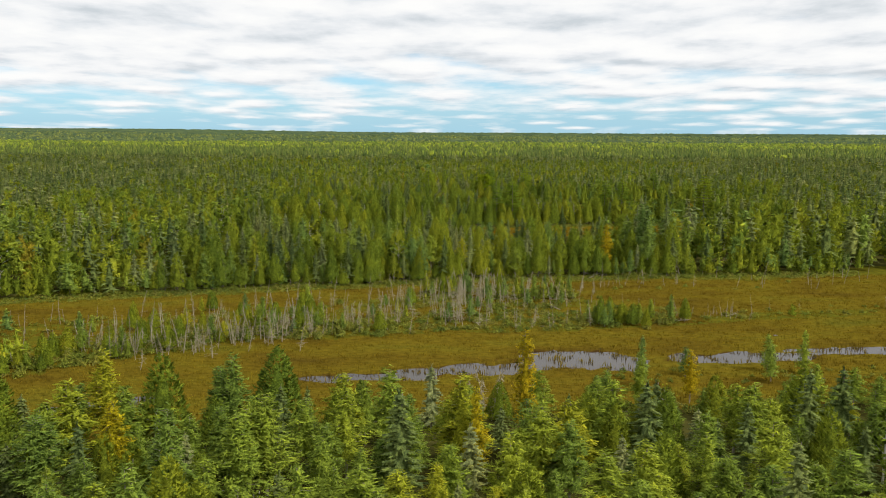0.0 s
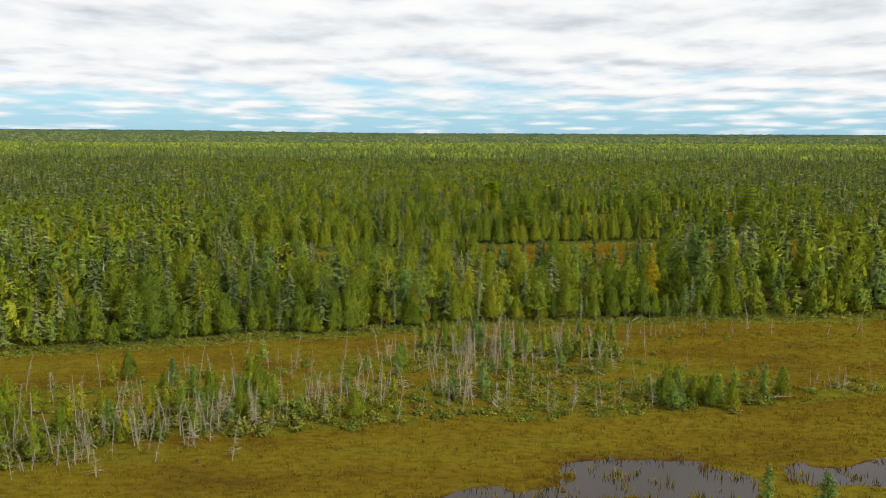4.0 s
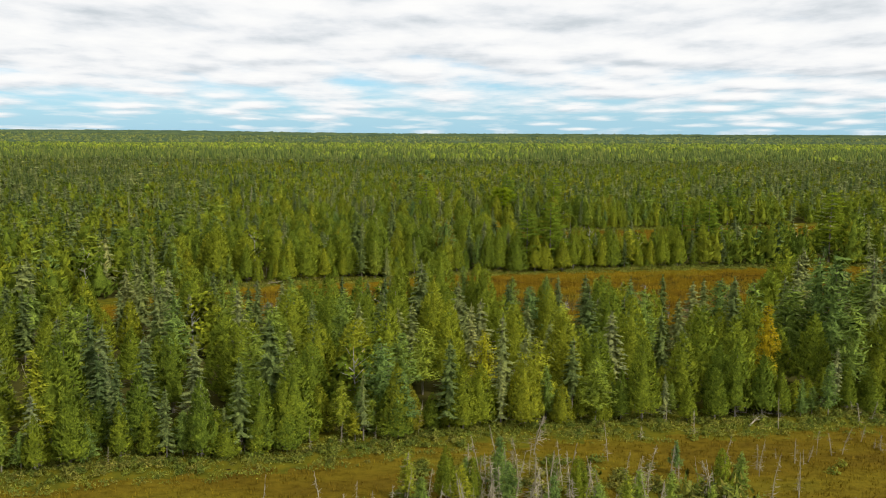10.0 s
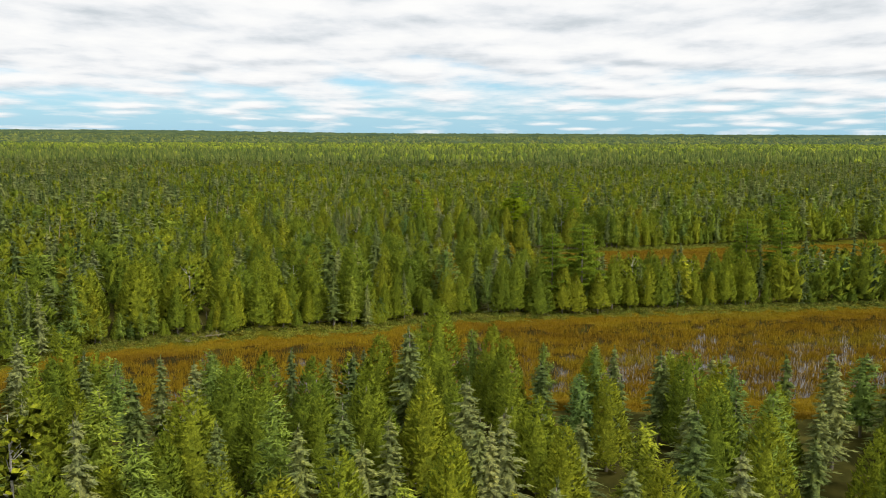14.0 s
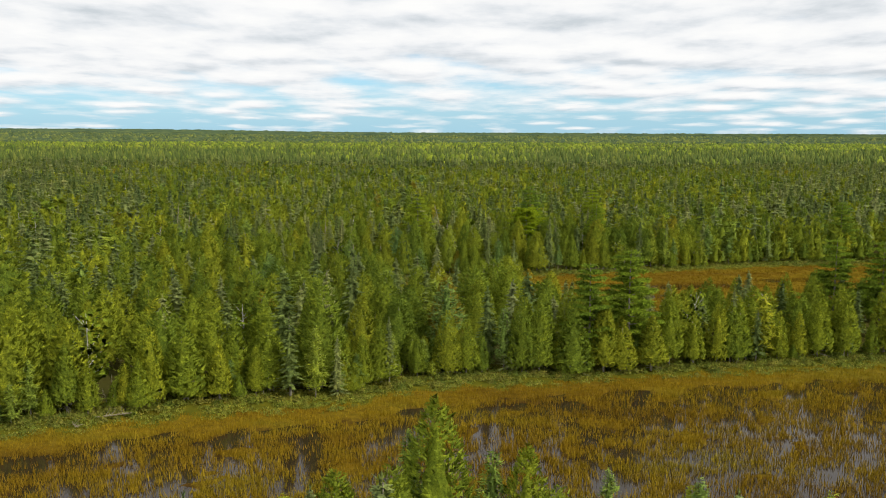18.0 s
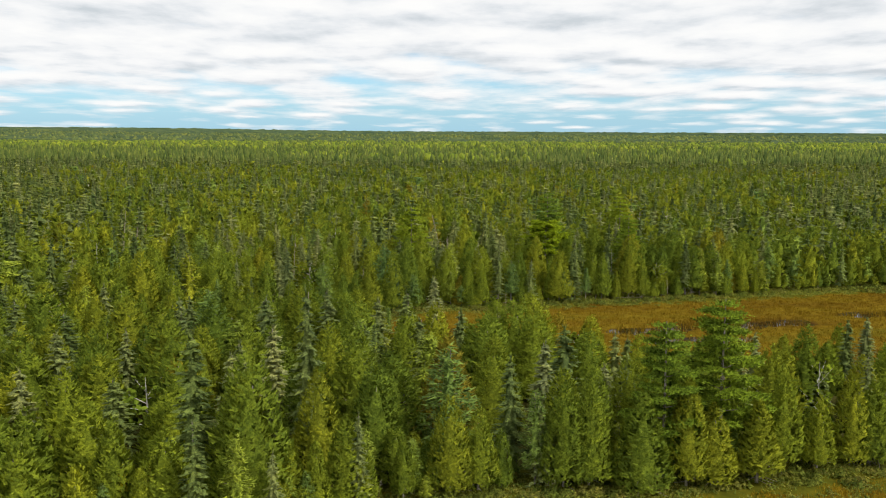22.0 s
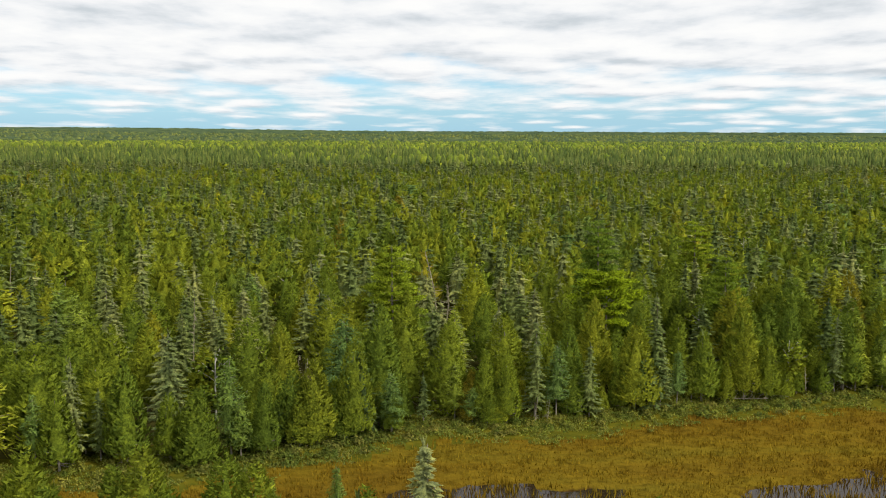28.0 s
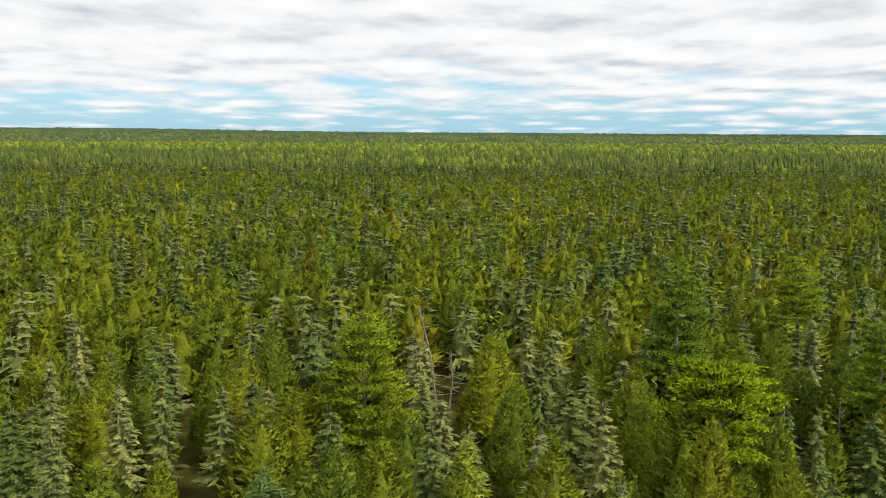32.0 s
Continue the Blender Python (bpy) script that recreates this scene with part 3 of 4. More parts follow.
S1 = shore((-300, 54), (-90, 79), (-55, 85), (-45, 91), (-30, 97), (0, 103), (20, 108), (45, 111), (80, 109), (300, 113))
N1 = shore((-300, 120), (-150, 158), (-88, 177), (-62, 186), (-48, 189), (-33, 195), (-22, 197), (-8, 202), (8, 207), (28, 209), (47, 212), (73, 214), (108, 222), (300, 240))
S2 = shore((-70, 272), (-60, 262), (-42, 259), (-16, 263), (-4, 268), (10, 264), (35, 261), (70, 266), (110, 284), (150, 330))
N2 = shore((-70, 272), (-62, 284), (-56, 293), (-45, 299), (-30, 305), (-14, 309), (-7, 315), (6, 318), (27, 323), (54, 328), (89, 333), (150, 338))
S3 = shore((-60, 377), (-50, 371), (-34, 370), (-20, 372), (-8, 369), (4, 359), (18, 353), (34, 354), (60, 361), (100, 371), (170, 440))
N3 = shore((-60, 377), (-46, 383), (-34, 388), (-24, 389), (-14, 394), (-2, 401), (8, 400), (17, 404), (31, 409), (50, 413), (81, 422), (130, 432), (170, 440))


# feet and backs of the strip of dead trees
FRONT = shore((-110, 105), (-60, 121), (-49, 132), (-35, 144), (-17, 147), (1, 152), (20, 154), (41, 159), (64, 166), (83, 170), (115, 176))
BACK = shore((-110, 140), (-79, 156), (-61, 162), (-43, 170), (-25, 178), (-11, 186), (10, 198), (31, 186), (51, 172), (75, 176), (115, 184))


def wob(x, y, s=9.0, a=1.5):
    return a * (np.sin(x / s + 0.7 * np.sin(y / s * 0.6)) + 0.6 * np.sin(x / s * 2.3 + 1.7)) * 0.6


def bog(x, y):
    """Number of the bog at a place, and the way to its nearest shore (0: dry woodland)."""
    w = wob(x, y)
    n = np.zeros(np.shape(x), int)
    d = np.full(np.shape(x), -1.0)
    for k, (s, m, lo, hi) in enumerate(((S1, N1, -300, 300), (S2, N2, -70, 150), (S3, N3, -60, 170)), 1):
        e = np.minimum(y - (s(x) + w), (m(x) + w * 0.6) - y)
        e = np.where((x < lo) | (x > hi), -5, e)
        inside = e > 0
        n = np.where(inside, k, n)
        d = np.where(inside, e, d)
    return n, d


# open pools: x, y, half length, half width, turn
POOLS = [(-10, 123.5, 13, 2.3, 0.10), (-42, 110.5, 10, 1.8, 0.35), (4, 128, 12, 3.4, 0.15), (20, 134, 13, 6.6, 0.08), (27, 133, 4, 6.5, 0), (46, 136, 16, 3.6, 0.10), (66, 141, 14, 2.6, 0.05),
         (7, 383, 7, 1.9, 0.1), (1, 384, 7, 2.0, 0.1), (15, 374, 5, 2.2, 0.2), (31, 384, 12, 2.8, 0.2), (47, 389, 13, 3.2, 0.15), (36, 378, 9, 2.0, 0.1), (75, 398, 12, 2.6, 0.1)]


def vnoise(x, y, s, seed):
    """Smooth noise in -1..1 out of a few crossed waves."""
    r = np.random.default_rng(seed)
    v = np.zeros(np.shape(x))
    for i in range(7):
        a, f, p = r.uniform(0, 6.28), r.uniform(0.6, 2.2) / s, r.uniform(0, 6.28)
        v = v + np.sin((x * np.cos(a) + y * np.sin(a)) * f * 3 + p + 1.3 * np.sin((y * np.cos(a) - x * np.sin(a)) * f * 1.7 + i))
    return v / 4.0


def pool(x, y):
    """Above 0: open water."""
    v = np.full(np.shape(x), -9.0)
    for cx, cy, a, b, t in POOLS:
        u, w = (x - cx) * np.cos(t) + (y - cy) * np.sin(t), -(x - cx) * np.sin(t) + (y - cy) * np.cos(t)
        v = np.maximum(v, 1 - np.sqrt((u / a) ** 2 + (w / b) ** 2))
    # the second bog is flooded but for its banks
    flood = np.minimum(np.minimum((N2(x) - y - 9.0) / 8.0, (y - S2(x) - 7.0) / 9.0), 0.38) - 0.05
    v = np.where((y > 256) & (y < 340) & (x > -64) & (x < 140), flood, v)
    return v - np.where((y > 250) & (y < 345), 0.12, 0.2) + 0.30 * vnoise(x, y, 5.0, 3) + 0.16 * vnoise(x, y, 2.0, 5)


def smooth(a, b, v):
    t = np.clip((v - a) / (b - a), 0, 1)
    return t * t * (3 - 2 * t)


def hills(x, y):
    h = 8 * smooth(3000, 4400, y) + 11 * smooth(-300, -1700, x) * smooth(1800, 3600, y)
    return h + 1.6 * vnoise(x, y, 700, 8) * smooth(900, 2200, y)


def to_north(x, y):
    """How far a place lies from the nearest northern shore."""
    d2 = np.where((x > -70) & (x < 150), np.abs(N2(x) - y), 99)
    d3 = np.where((x > -60) & (x < 170), np.abs(N3(x) - y), 99)
    return np.minimum(np.minimum(np.abs(N1(x) - y), d2), d3)


def ground_z(x, y):
    n, d = bog(x, y)
    wet = pool(x, y)
    rough = 0.10 * vnoise(x, y, 3.0, 11) + 0.06 * vnoise(x, y, 1.3, 12)
    low = 0.16 + rough * 1.2 - 0.55 * smooth(-0.12, 0.22, wet)
    dry = 0.35 + rough + 0.25 * vnoise(x, y, 18, 13)
    return np.where(n > 0, low + (dry - low) * smooth(2.5, 0, d), dry) + hills(x, y)


def spread(parts):
    """Grid lines: stretches of (from, to, step)."""
    out = [np.arange(a, b, s) for a, b, s in parts]
    return np.concatenate(out + [[parts[-1][1]]])


gx = spread([(-4800, -1200, 300), (-1200, -400, 80), (-400, -160, 16), (-160, -70, 3), (-70, 75, 1.5), (75, 170, 3), (170, 400, 16), (400, 1200, 80), (1200, 4800, 300)])
gy = spread([(-700, -100, 100), (-100, 60, 16), (60, 90, 3), (90, 220, 1.5), (220, 255, 3), (255, 340, 1.5), (340, 355, 3), (355, 432, 1.5), (432, 480, 4), (480, 900, 20), (900, 4950, 110)])
X, Y = np.meshgrid(gx, gy)
Z = ground_z(X, Y)
nx, ny = len(gx), len(gy)
i = (np.arange(ny - 1)[:, None] * nx + np.arange(nx - 1)[None, :]).ravel()
F = np.stack([i, i + 1, i + nx + 1, i + nx], 1)
cx, cy = X.ravel()[F].mean(1), Y.ravel()[F].mean(1)
bn, bd = bog(cx, cy)
slots = np.where(bn > 1, 1, np.where(bn > 0, 3, 0))
nd = to_north(cx, cy)
slots = np.where((nd < np.where(bn > 0, 4.2, 6.0) + 1.6 * vnoise(cx, cy, 6, 15)), 2, slots)
slots = np.where((bn == 1) & (cy > FRONT(cx) - 1) & (cy < BACK(cx) - 3) & (vnoise(cx, cy, 7, 16) > -0.1), 2, slots)
ground = new("ground", mesh_of("ground", np.stack([X, Y, Z], -1).reshape(-1, 3), F, [FLOOR, MARSH, FRINGE, MARSH_OLIVE], slots, np.clip(pool(X, Y) + 0.5, 0, 1).ravel(), True))
tagged(ground, "flat boreal ground with dark forest floor and ochre sedge bogs", "ground", kind="structure")

for k, (x0, x1, y0, y1) in enumerate(((-160, 170, 88, 235), (-75, 155, 256, 342), (-62, 172, 350, 442)), 1):
    V = [(x0, y0, 0), (x1, y0, 0), (x1, y1, 0), (x0, y1, 0)]
    w = new("water_%d" % k, mesh_of("water", V, [(0, 1, 2, 3)], [WATER]))
    tagged(w, "still dark peat-stained water of a bog pool", "water", kind="structure")


# ---------------------------------------------------------------- sedge
def sedge(name, x0, x1, y0, y1, number, want, label):
    x, y = rng.uniform(x0, x1, number), rng.uniform(y0, y1, number)
    n, d = bog(x, y)
    p = pool(x, y)
    if want == 2:
        # tufts stand in open water, thin and even to the east
        tuft = vnoise(x, y, 4.2, 21) + 0.5 * vnoise(x, y, 1.6, 23)
        east = smooth(8, 30, x + 0.25 * (y - 300))
        full = np.where(tuft > -0.28 + 0.35 * np.clip(p, 0, 0.6), 1.0, 0.16) * (1 - east) + east * (0.44 + 0.30 * (tuft > 0.1))
        shade = smooth(7.5, 9.0, N2(x) - y) * smooth(17, 13, N2(x) - y)
        full = full * (1 - 0.55 * shade * (tuft < 0.45))
        keep = (n == want) & ((p < -0.02) | (rng.uniform(0, 1, number) < full))
    elif want == 3:
        tuft = vnoise(x, y, 3.6, 21) + 0.5 * vnoise(x, y, 1.6, 23)
        keep = (n == want) & ((p < -0.02) | (rng.uniform(0, 1, number) < np.where(tuft > 0.0, 0.85, 0.30)))
    else:
        keep = (n == want) & ((p < -0.02) | ((p < 0.75) & (vnoise(x, y, 3.2, 21) > np.where(n >= 2, -0.75, -0.35) + p * 0.9) & (rng.uniform(0, 1, number) < np.where(n >= 2, 1.0, 0.7))))
    nd = to_north(x, y)
    keep &= (nd > 3.5 + 1.6 * vnoise(x, y, 6, 15))
    keep &= rng.uniform(0, 1, number) < (0.35 + 0.65 * (vnoise(x, y, 4.0, 22) > -0.35))
    x, y, p = x[keep], y[keep], p[keep]
    m = len(x)
    z = np.maximum(ground_z(x, y), -0.05)
    hgt = rng.uniform(0.16, 0.40, m) * np.where(p > -0.1, 2.2, 1.0)
    per = 6 if want == 2 else 4
    b = np.repeat(np.stack([x, y, z], 1), per, 0) + rng.normal(size=(m * per, 3)) * np.array([0.3, 0.3, 0])
    h = np.repeat(hgt, per)[:, None]
    a = rng.uniform(0, 6.28, m * per)
    wv = np.stack([np.cos(a), np.sin(a), np.zeros(m * per)], 1) * rng.uniform(0.03, 0.075, (m * per, 1)) * (0.75 if want == 2 else 1.2)
    tip = b + np.stack([rng.normal(size=m * per) * 0.22, rng.normal(size=m * per) * 0.22, np.ones(m * per)], 1) * h
    V = np.stack([b - wv, b + wv, tip], 1).reshape(-1, 3)
    ob = new(name, mesh_of(name, V, np.arange(len(V)).reshape(-1, 3), [(SEDGE_OLIVE, SEDGE_GOLD, SEDGE)[want - 1]], None, np.repeat(rng.uniform(0, 1, m), 3 * per)))
    tagged(ob, label, "sedge", kind="stuff")


sedge("bog_sedge", -110, 115, 92, 222, 50000, 1, "dense ochre and olive sedge of the first bog")
sedge("bog_sedge", -66, 130, 256, 340, 115000, 2, "tall golden sedge standing in dark bog water")
sedge("bog_sedge", -58, 140, 354, 436, 62000, 3, "ochre brown sedge round small bog pools")

def herbs(name, line, lo, hi, number, label):
    """Low green herbs and small bushes on the bank below the woods."""
    x = rng.uniform(lo, hi, number)
    y = line(x) + wob(x, line(x)) * 0.6 + rng.uniform(-5.5, 4.0, number)
    keep = vnoise(x, y, 3.0, 27) > -0.4 - 0.12 * (y - line(x))
    x, y = x[keep], y[keep]
    per, n = 4, len(x)
    P = np.repeat(np.stack([x, y, ground_z(x, y)], 1), per, 0) + rng.normal(size=(n * per, 3)) * np.array([0.28, 0.28, 0])
    P[:, 2] += rng.uniform(0.03, 0.28, n * per)
    D = rng.normal(size=P.shape) * 0.7 + np.array([0, 0, 0.5])
    face = np.array([0, -0.2, 0.9]) + rng.normal(size=P.shape) * 0.4
    V, F = sprays(P, D, rng.uniform(0.08, 0.20, n * per), rng.uniform(0.18, 0.42, n * per), rng, face)
    ob = new(name, mesh_of(name, V, F, [LEAF_JOINED["shrub"]], None, np.repeat(rng.uniform(0, 1, n), 3 * per)))
    tagged(ob, label, "herbs", kind="stuff")


herbs("bank_herbs", N1, -88, 100, 13000, "low green herbs along the first forest edge")
herbs("bank_herbs", N2, -60, 90, 15000, "low green herbs along the second forest edge")
herbs("bank_herbs", N3, -56, 100, 13000, "low green herbs along the third forest edge")

# ---------------------------------------------------------------- where the trees stand
VARIANTS = 7
SHAPES = {}


def shapes(kind, n):
    key = (kind, n)
    if key not in SHAPES:
        rs = np.random.default_rng(len(kind) * 97 + n)
        SHAPES[key] = [KINDS[kind](rs, n) for _ in range(VARIANTS)]
    return SHAPES[key]


def scatter(x0, x1, y0, y1, step):
    gx, gy = np.meshgrid(np.arange(x0, x1, step), np.arange(y0, y1, step))
    gx = gx + (np.arange(gx.shape[0]) % 2)[:, None] * step * 0.5
    x, y = gx.ravel(), gy.ravel()
    return x + rng.uniform(-0.42, 0.42, len(x)) * step, y + rng.uniform(-0.42, 0.42, len(x)) * step


def to_shore(x, y):
    """How far north of the nearest bog a place lies."""
    d = np.full(np.shape(x), 99.0)
    for m, lo, hi in ((N1, -300, 300), (N2, -70, 150), (N3, -60, 170)):
        e = y - m(x)
        d = np.where((e > -1) & (x > lo) & (x < hi), np.minimum(d, e), d)
    return d


TREES = []   # kind, x, y, scale across, scale up, turn, number


def plant(kind, x, y, wide, tall):
    TREES.append((kind, x, y, wide, tall, rng.uniform(0, 6.28), rng.uniform(0, 1)))


def choose(p):
    names, w = zip(*p)
    w = np.cumsum(w) / sum(w)
    return names[int(np.searchsorted(w, rng.uniform(0, 1)))]


# single trees that stand out: kind, x, y, wide, tall
HEROES = [("pine", 17.9, 322.5, 0.90, 1.00), ("pine", 23.6, 324.5, 1.05, 1.06), ("spruce", -14.1, 325.0, 1.25, 1.70), ("pine", -8.4, 425.5, 1.0, 1.04), ("umbrella", 17.5, 416.0, 1.0, 1.05),
          ("pine", 36.5, 432.0, 0.9, 0.93), ("pine", 39.8, 460.0, 1.0, 0.97), ("pine", 20.5, 440.0, 1.0, 1.15), ("golden", 39.2, 221.3, 0.95, 1.10), ("golden", 8.8, 97.5, 1.0, 1.15),
          ("pine", 60.0, 345.0, 1.0, 0.95), ("pine", 66.0, 342.0, 1.0, 1.0), ("spruce", -27.0, 222.0, 1.3, 1.25), ("pine", 98.0, 431.0, 1.0, 0.95), ("pine", 96.0, 339.0, 1.1, 1.1),
          ("golden", -31.5, 83.0, 1.1, 0.98), ("golden", 31.0, 112.0, 0.7, 0.8), ("snag", -29.2, 406.5, 1.3, 2.2), ("snag", -15.9, 401.5, 1.4, 1.9), ("snag", -2.6, 448.0, 2.2, 2.3), ("snag", -1.4, 449.0, 2.0, 2.0),
          ("snag", -76.0, 452.0, 2.2, 2.4), ("snag", -72.5, 455.0, 2.0, 2.2), ("snag", -71.5, 447.0, 3.2, 1.9), ("snag", -102.0, 388.0, 2.4, 2.3), ("snag", -100.5, 389.5, 2.0, 2.1), ("birch", 33.0, 326.5, 0.9, 1.05), ("golden", 3.0, 84.0, 0.8, 0.9), ("cedar", 15.4, 319.6, 1.15, 0.78), ("cedar", 19.6, 320.8, 1.0, 0.88), ("cedar", 22.0, 321.2, 1.05, 0.72), ("cedar", 26.2, 322.0, 1.2, 0.86),
          ("cedar", -10.5, 423.5, 1.1, 0.8), ("cedar", -6.3, 422.8, 1.0, 0.9), ("cedar", 35.0, 429.5, 1.1, 0.8), ("cedar", 38.6, 430.0, 1.0, 0.75)]
for h in HEROES:
    plant(*h)
taken = np.array([(h[1], h[2]) for h in HEROES])


def wooded(x, y):
    n, d = bog(x, y)
    return n == 0


x, y = scatter(-70, 75, 44, 120, 4.6)
ok = wooded(x, y) & (y < S1(x) + 0.5)
for a, b in zip(x[ok], y[ok]):
    k = choose([("tamarack", 66), ("spruce", 15), ("cedar", 16), ("birch", 3)])
    s = rng.uniform(0.5, 0.98)
    if a > 4 and b > S1(a) - 12:
        s *= rng.uniform(0.5, 0.8)
    plant(k, a, b, s * rng.uniform(1.3, 1.75), s)
x, y = scatter(-260, 260, 150, 800, 5.2)
near = wooded(x, y) & (np.abs(x) < 40 + 0.49 * (y - 20)) & (y > N1(x)) & (((y < 470) & (x > -150) & (x < 165)) | ((y >= 470) & (np.abs(x) < 24 + 0.5 * (y - 354))))
north = to_shore(x, y)
patch = vnoise(x, y, 30, 31)
for a, b, ok, e, p in zip(x, y, near, north, patch):
    if not ok or np.min(np.hypot(taken[:, 0] - a, taken[:, 1] - b)) < 1.8 or rng.uniform() < 0.07:
        continue
    first = b < 270 and b < S2(a) + 3
    if first:
        mix = [("cedar", 42 + 12 * p), ("spruce", 27), ("larch", 26 if e < 16 else 12), ("birch", 2), ("snag", 3 if e < 12 else 1)]
        s = rng.uniform(0.74, 1.14)
        if a > 44 and b > 222:
            s *= 1.25
        elif -42 < a < -9 and b > 222:
            s = min(s, max(0.3, (5.3 + (270 - b) * 0.22) / 10.5))
        elif 8 < a <= 44 and b > 222:
            s = min(s, max(0.4, (8.1 + (262 - b) * 0.19) / 10.5))
    elif b < 372:
        mix = [("cedar", 62 + 10 * p), ("spruce", 26), ("larch", 5), ("birch", 1.5), ("snag", 2)]
        s = rng.uniform(0.78, 1.12) * (0.84 if a > 8 + 0.3 * (b - 320) and b > N2(a) + 5 else 1.16)
    else:
        mix = [("cedar", 60 if e < 22 else 50 + 14 * p), ("spruce", 20 if e < 22 else 34), ("larch", 12 if e < 14 else 4), ("birch", 2), ("snag", 4)]
        s = rng.uniform(0.76, 1.12)
    if e < 4:
        s *= rng.uniform(0.6, 1.0)
    back = S3(a) - b if b < S3(a) else 99
    if back < 9 and -60 < a < 120:
        s *= rng.uniform(0.65, 1.0)
    wide = rng.uniform(1.1, 1.45)
    if first and e > 6:
        if rng.uniform() < 0.12:
            continue
        wide *= 1.05
    elif e > 10:
        s, wide = 0.42 + 0.5 * s, wide * 1.16
    plant(choose(mix), a, b, s * wide, s)

# dead and stunted trees on the strip of the first bog
x, y = scatter(-100, 105, 105, 212, 2.3)
strip = (y > FRONT(x)) & (y < BACK(x))
edge = (y > N1(x) - 20) & (y < N1(x)) & (x > 18)
clump = vnoise(x, y, 9, 41)
for a, b, ins, ed, c in zip(x, y, strip, edge, clump):
    depth = (b - FRONT(a)) / max(BACK(a) - FRONT(a), 1)
    if ins:
        if rng.uniform() < (1.0 if depth < 0.4 else 0.4) * (1.0 if a < 30 else 0.5):
            for _ in range(2 if depth < 0.4 else 1):
                s = rng.uniform(0.35, 0.95)
                plant("shrub", a + rng.uniform(-1.2, 1.2), b + rng.uniform(-1.2, 1.2), s * 1.25, s * rng.uniform(0.8, 1.3))
        dense = 0.6 if a < -18 else 0.5 if a < 30 else 0.25
        if rng.uniform() < 0.8 * dense * (0.6 + 0.5 * c):
            k = choose([("snag", 62), ("cedar", 16 if a < -14 else 5), ("larch", 10)])
            s = rng.uniform(0.5, 1.05) if k in ("snag", "shrub") else rng.uniform(0.22, 0.48)
            if a > 28 and k == "snag":
                s *= 0.6
            plant(k, a, b, s * (1.25 if k in ("larch", "cedar") else 1), s)
    elif ed and rng.uniform() < 0.14:
        plant(choose([("snag", 70), ("shrub", 30)]), a, b, 0.8, rng.uniform(0.4, 0.95))
for _ in range(60):
    a = rng.uniform(-64, -22)
    s = rng.uniform(0.22, 0.46)
    plant(choose([("tamarack", 60), ("cedar", 40)]), a, FRONT(a) + rng.uniform(0, 16), s * 1.35, s)
for _ in range(130):
    a = rng.uniform(-64, -10)
    s = rng.uniform(0.8, 1.8)
    plant("shrub", a, FRONT(a) + rng.uniform(-1, 12), s, s * rng.uniform(0.8, 1.2))
# a thicket of young trees on the strip's east end, and bushes by the pools
for _ in range(70):
    a, b = rng.normal(32, 4.5), rng.normal(161, 1.8)
    k = choose([("shrub", 60), ("cedar", 14), ("larch", 14)])
    plant(k, a, b, 1.0 if k == "shrub" else 0.5, rng.uniform(0.8, 1.4) if k == "shrub" else rng.uniform(0.3, 0.5))
for _ in range(90):
    a = rng.uniform(24, 75)
    plant(choose([("shrub", 80), ("larch", 12)]), a, S1(a) + rng.uniform(4, 19), 0.6, rng.uniform(0.35, 0.7))
for _ in range(260):
    a = rng.uniform(-62, 78)
    plant("shrub", a, S1(a) + rng.normal(0.5, 1.8), rng.uniform(0.6, 1.1), rng.uniform(0.4, 0.9))
# low green bushes along the feet of the woods
for line, lo, hi, many in ((N1, -85, 100, 700), (N2, -62, 110, 700), (N3, -38, 110, 600)):
    for _ in range(many):
        a = rng.uniform(lo, hi)
        s = rng.uniform(0.3, 0.85)
        plant("shrub", a, line(a) + wob(a, line(a)) * 0.6 - abs(rng.normal(0, 1.9)) + 0.8, s * 1.15, s * rng.uniform(0.7, 1.2))
# young growth just inside the woods
for line, lo, hi, many in ((N1, -85, 100, 420), (N2, -62, 110, 360), (N3, -38, 110, 300)):
    for _ in range(many):
        a = rng.uniform(lo, hi)
        s = rng.uniform(0.25, 0.5)
        plant(choose([("shrub", 55), ("cedar", 26), ("larch", 14), ("snag", 8)]), a, line(a) + rng.uniform(0.5, 6.5), s * 1.5, s)
for line, lo, hi, tall in ((N1, -90, 105, 0.78), (N2, -62, 115, 0.88), (N3, -38, 115, 0.82)):
    a = lo
    while a < hi:
        b = line(a) + wob(a, line(a)) * 0.6 + rng.uniform(0.5, 2.2)
        if np.min(np.hypot(taken[:, 0] - a, taken[:, 1] - b)) > 2.2:
            s = tall * rng.uniform(0.5, 1.15)
            plant(choose([("cedar", 58), ("spruce", 16), ("larch", 22), ("snag", 5)]), a, b, s * rng.uniform(0.95, 1.15), s)
        a += rng.uniform(2.0, 4.2)
for a, b, s in ((-15, 377, 0.42), (-10, 377, 0.45), (-4, 268, 0.95), (10.5, 266, 0.75), (2, 264, 0.9), (-12, 261, 0.8), (16, 262, 0.8), (24, 260, 0.8)):
    plant("larch", a, b, s, s)

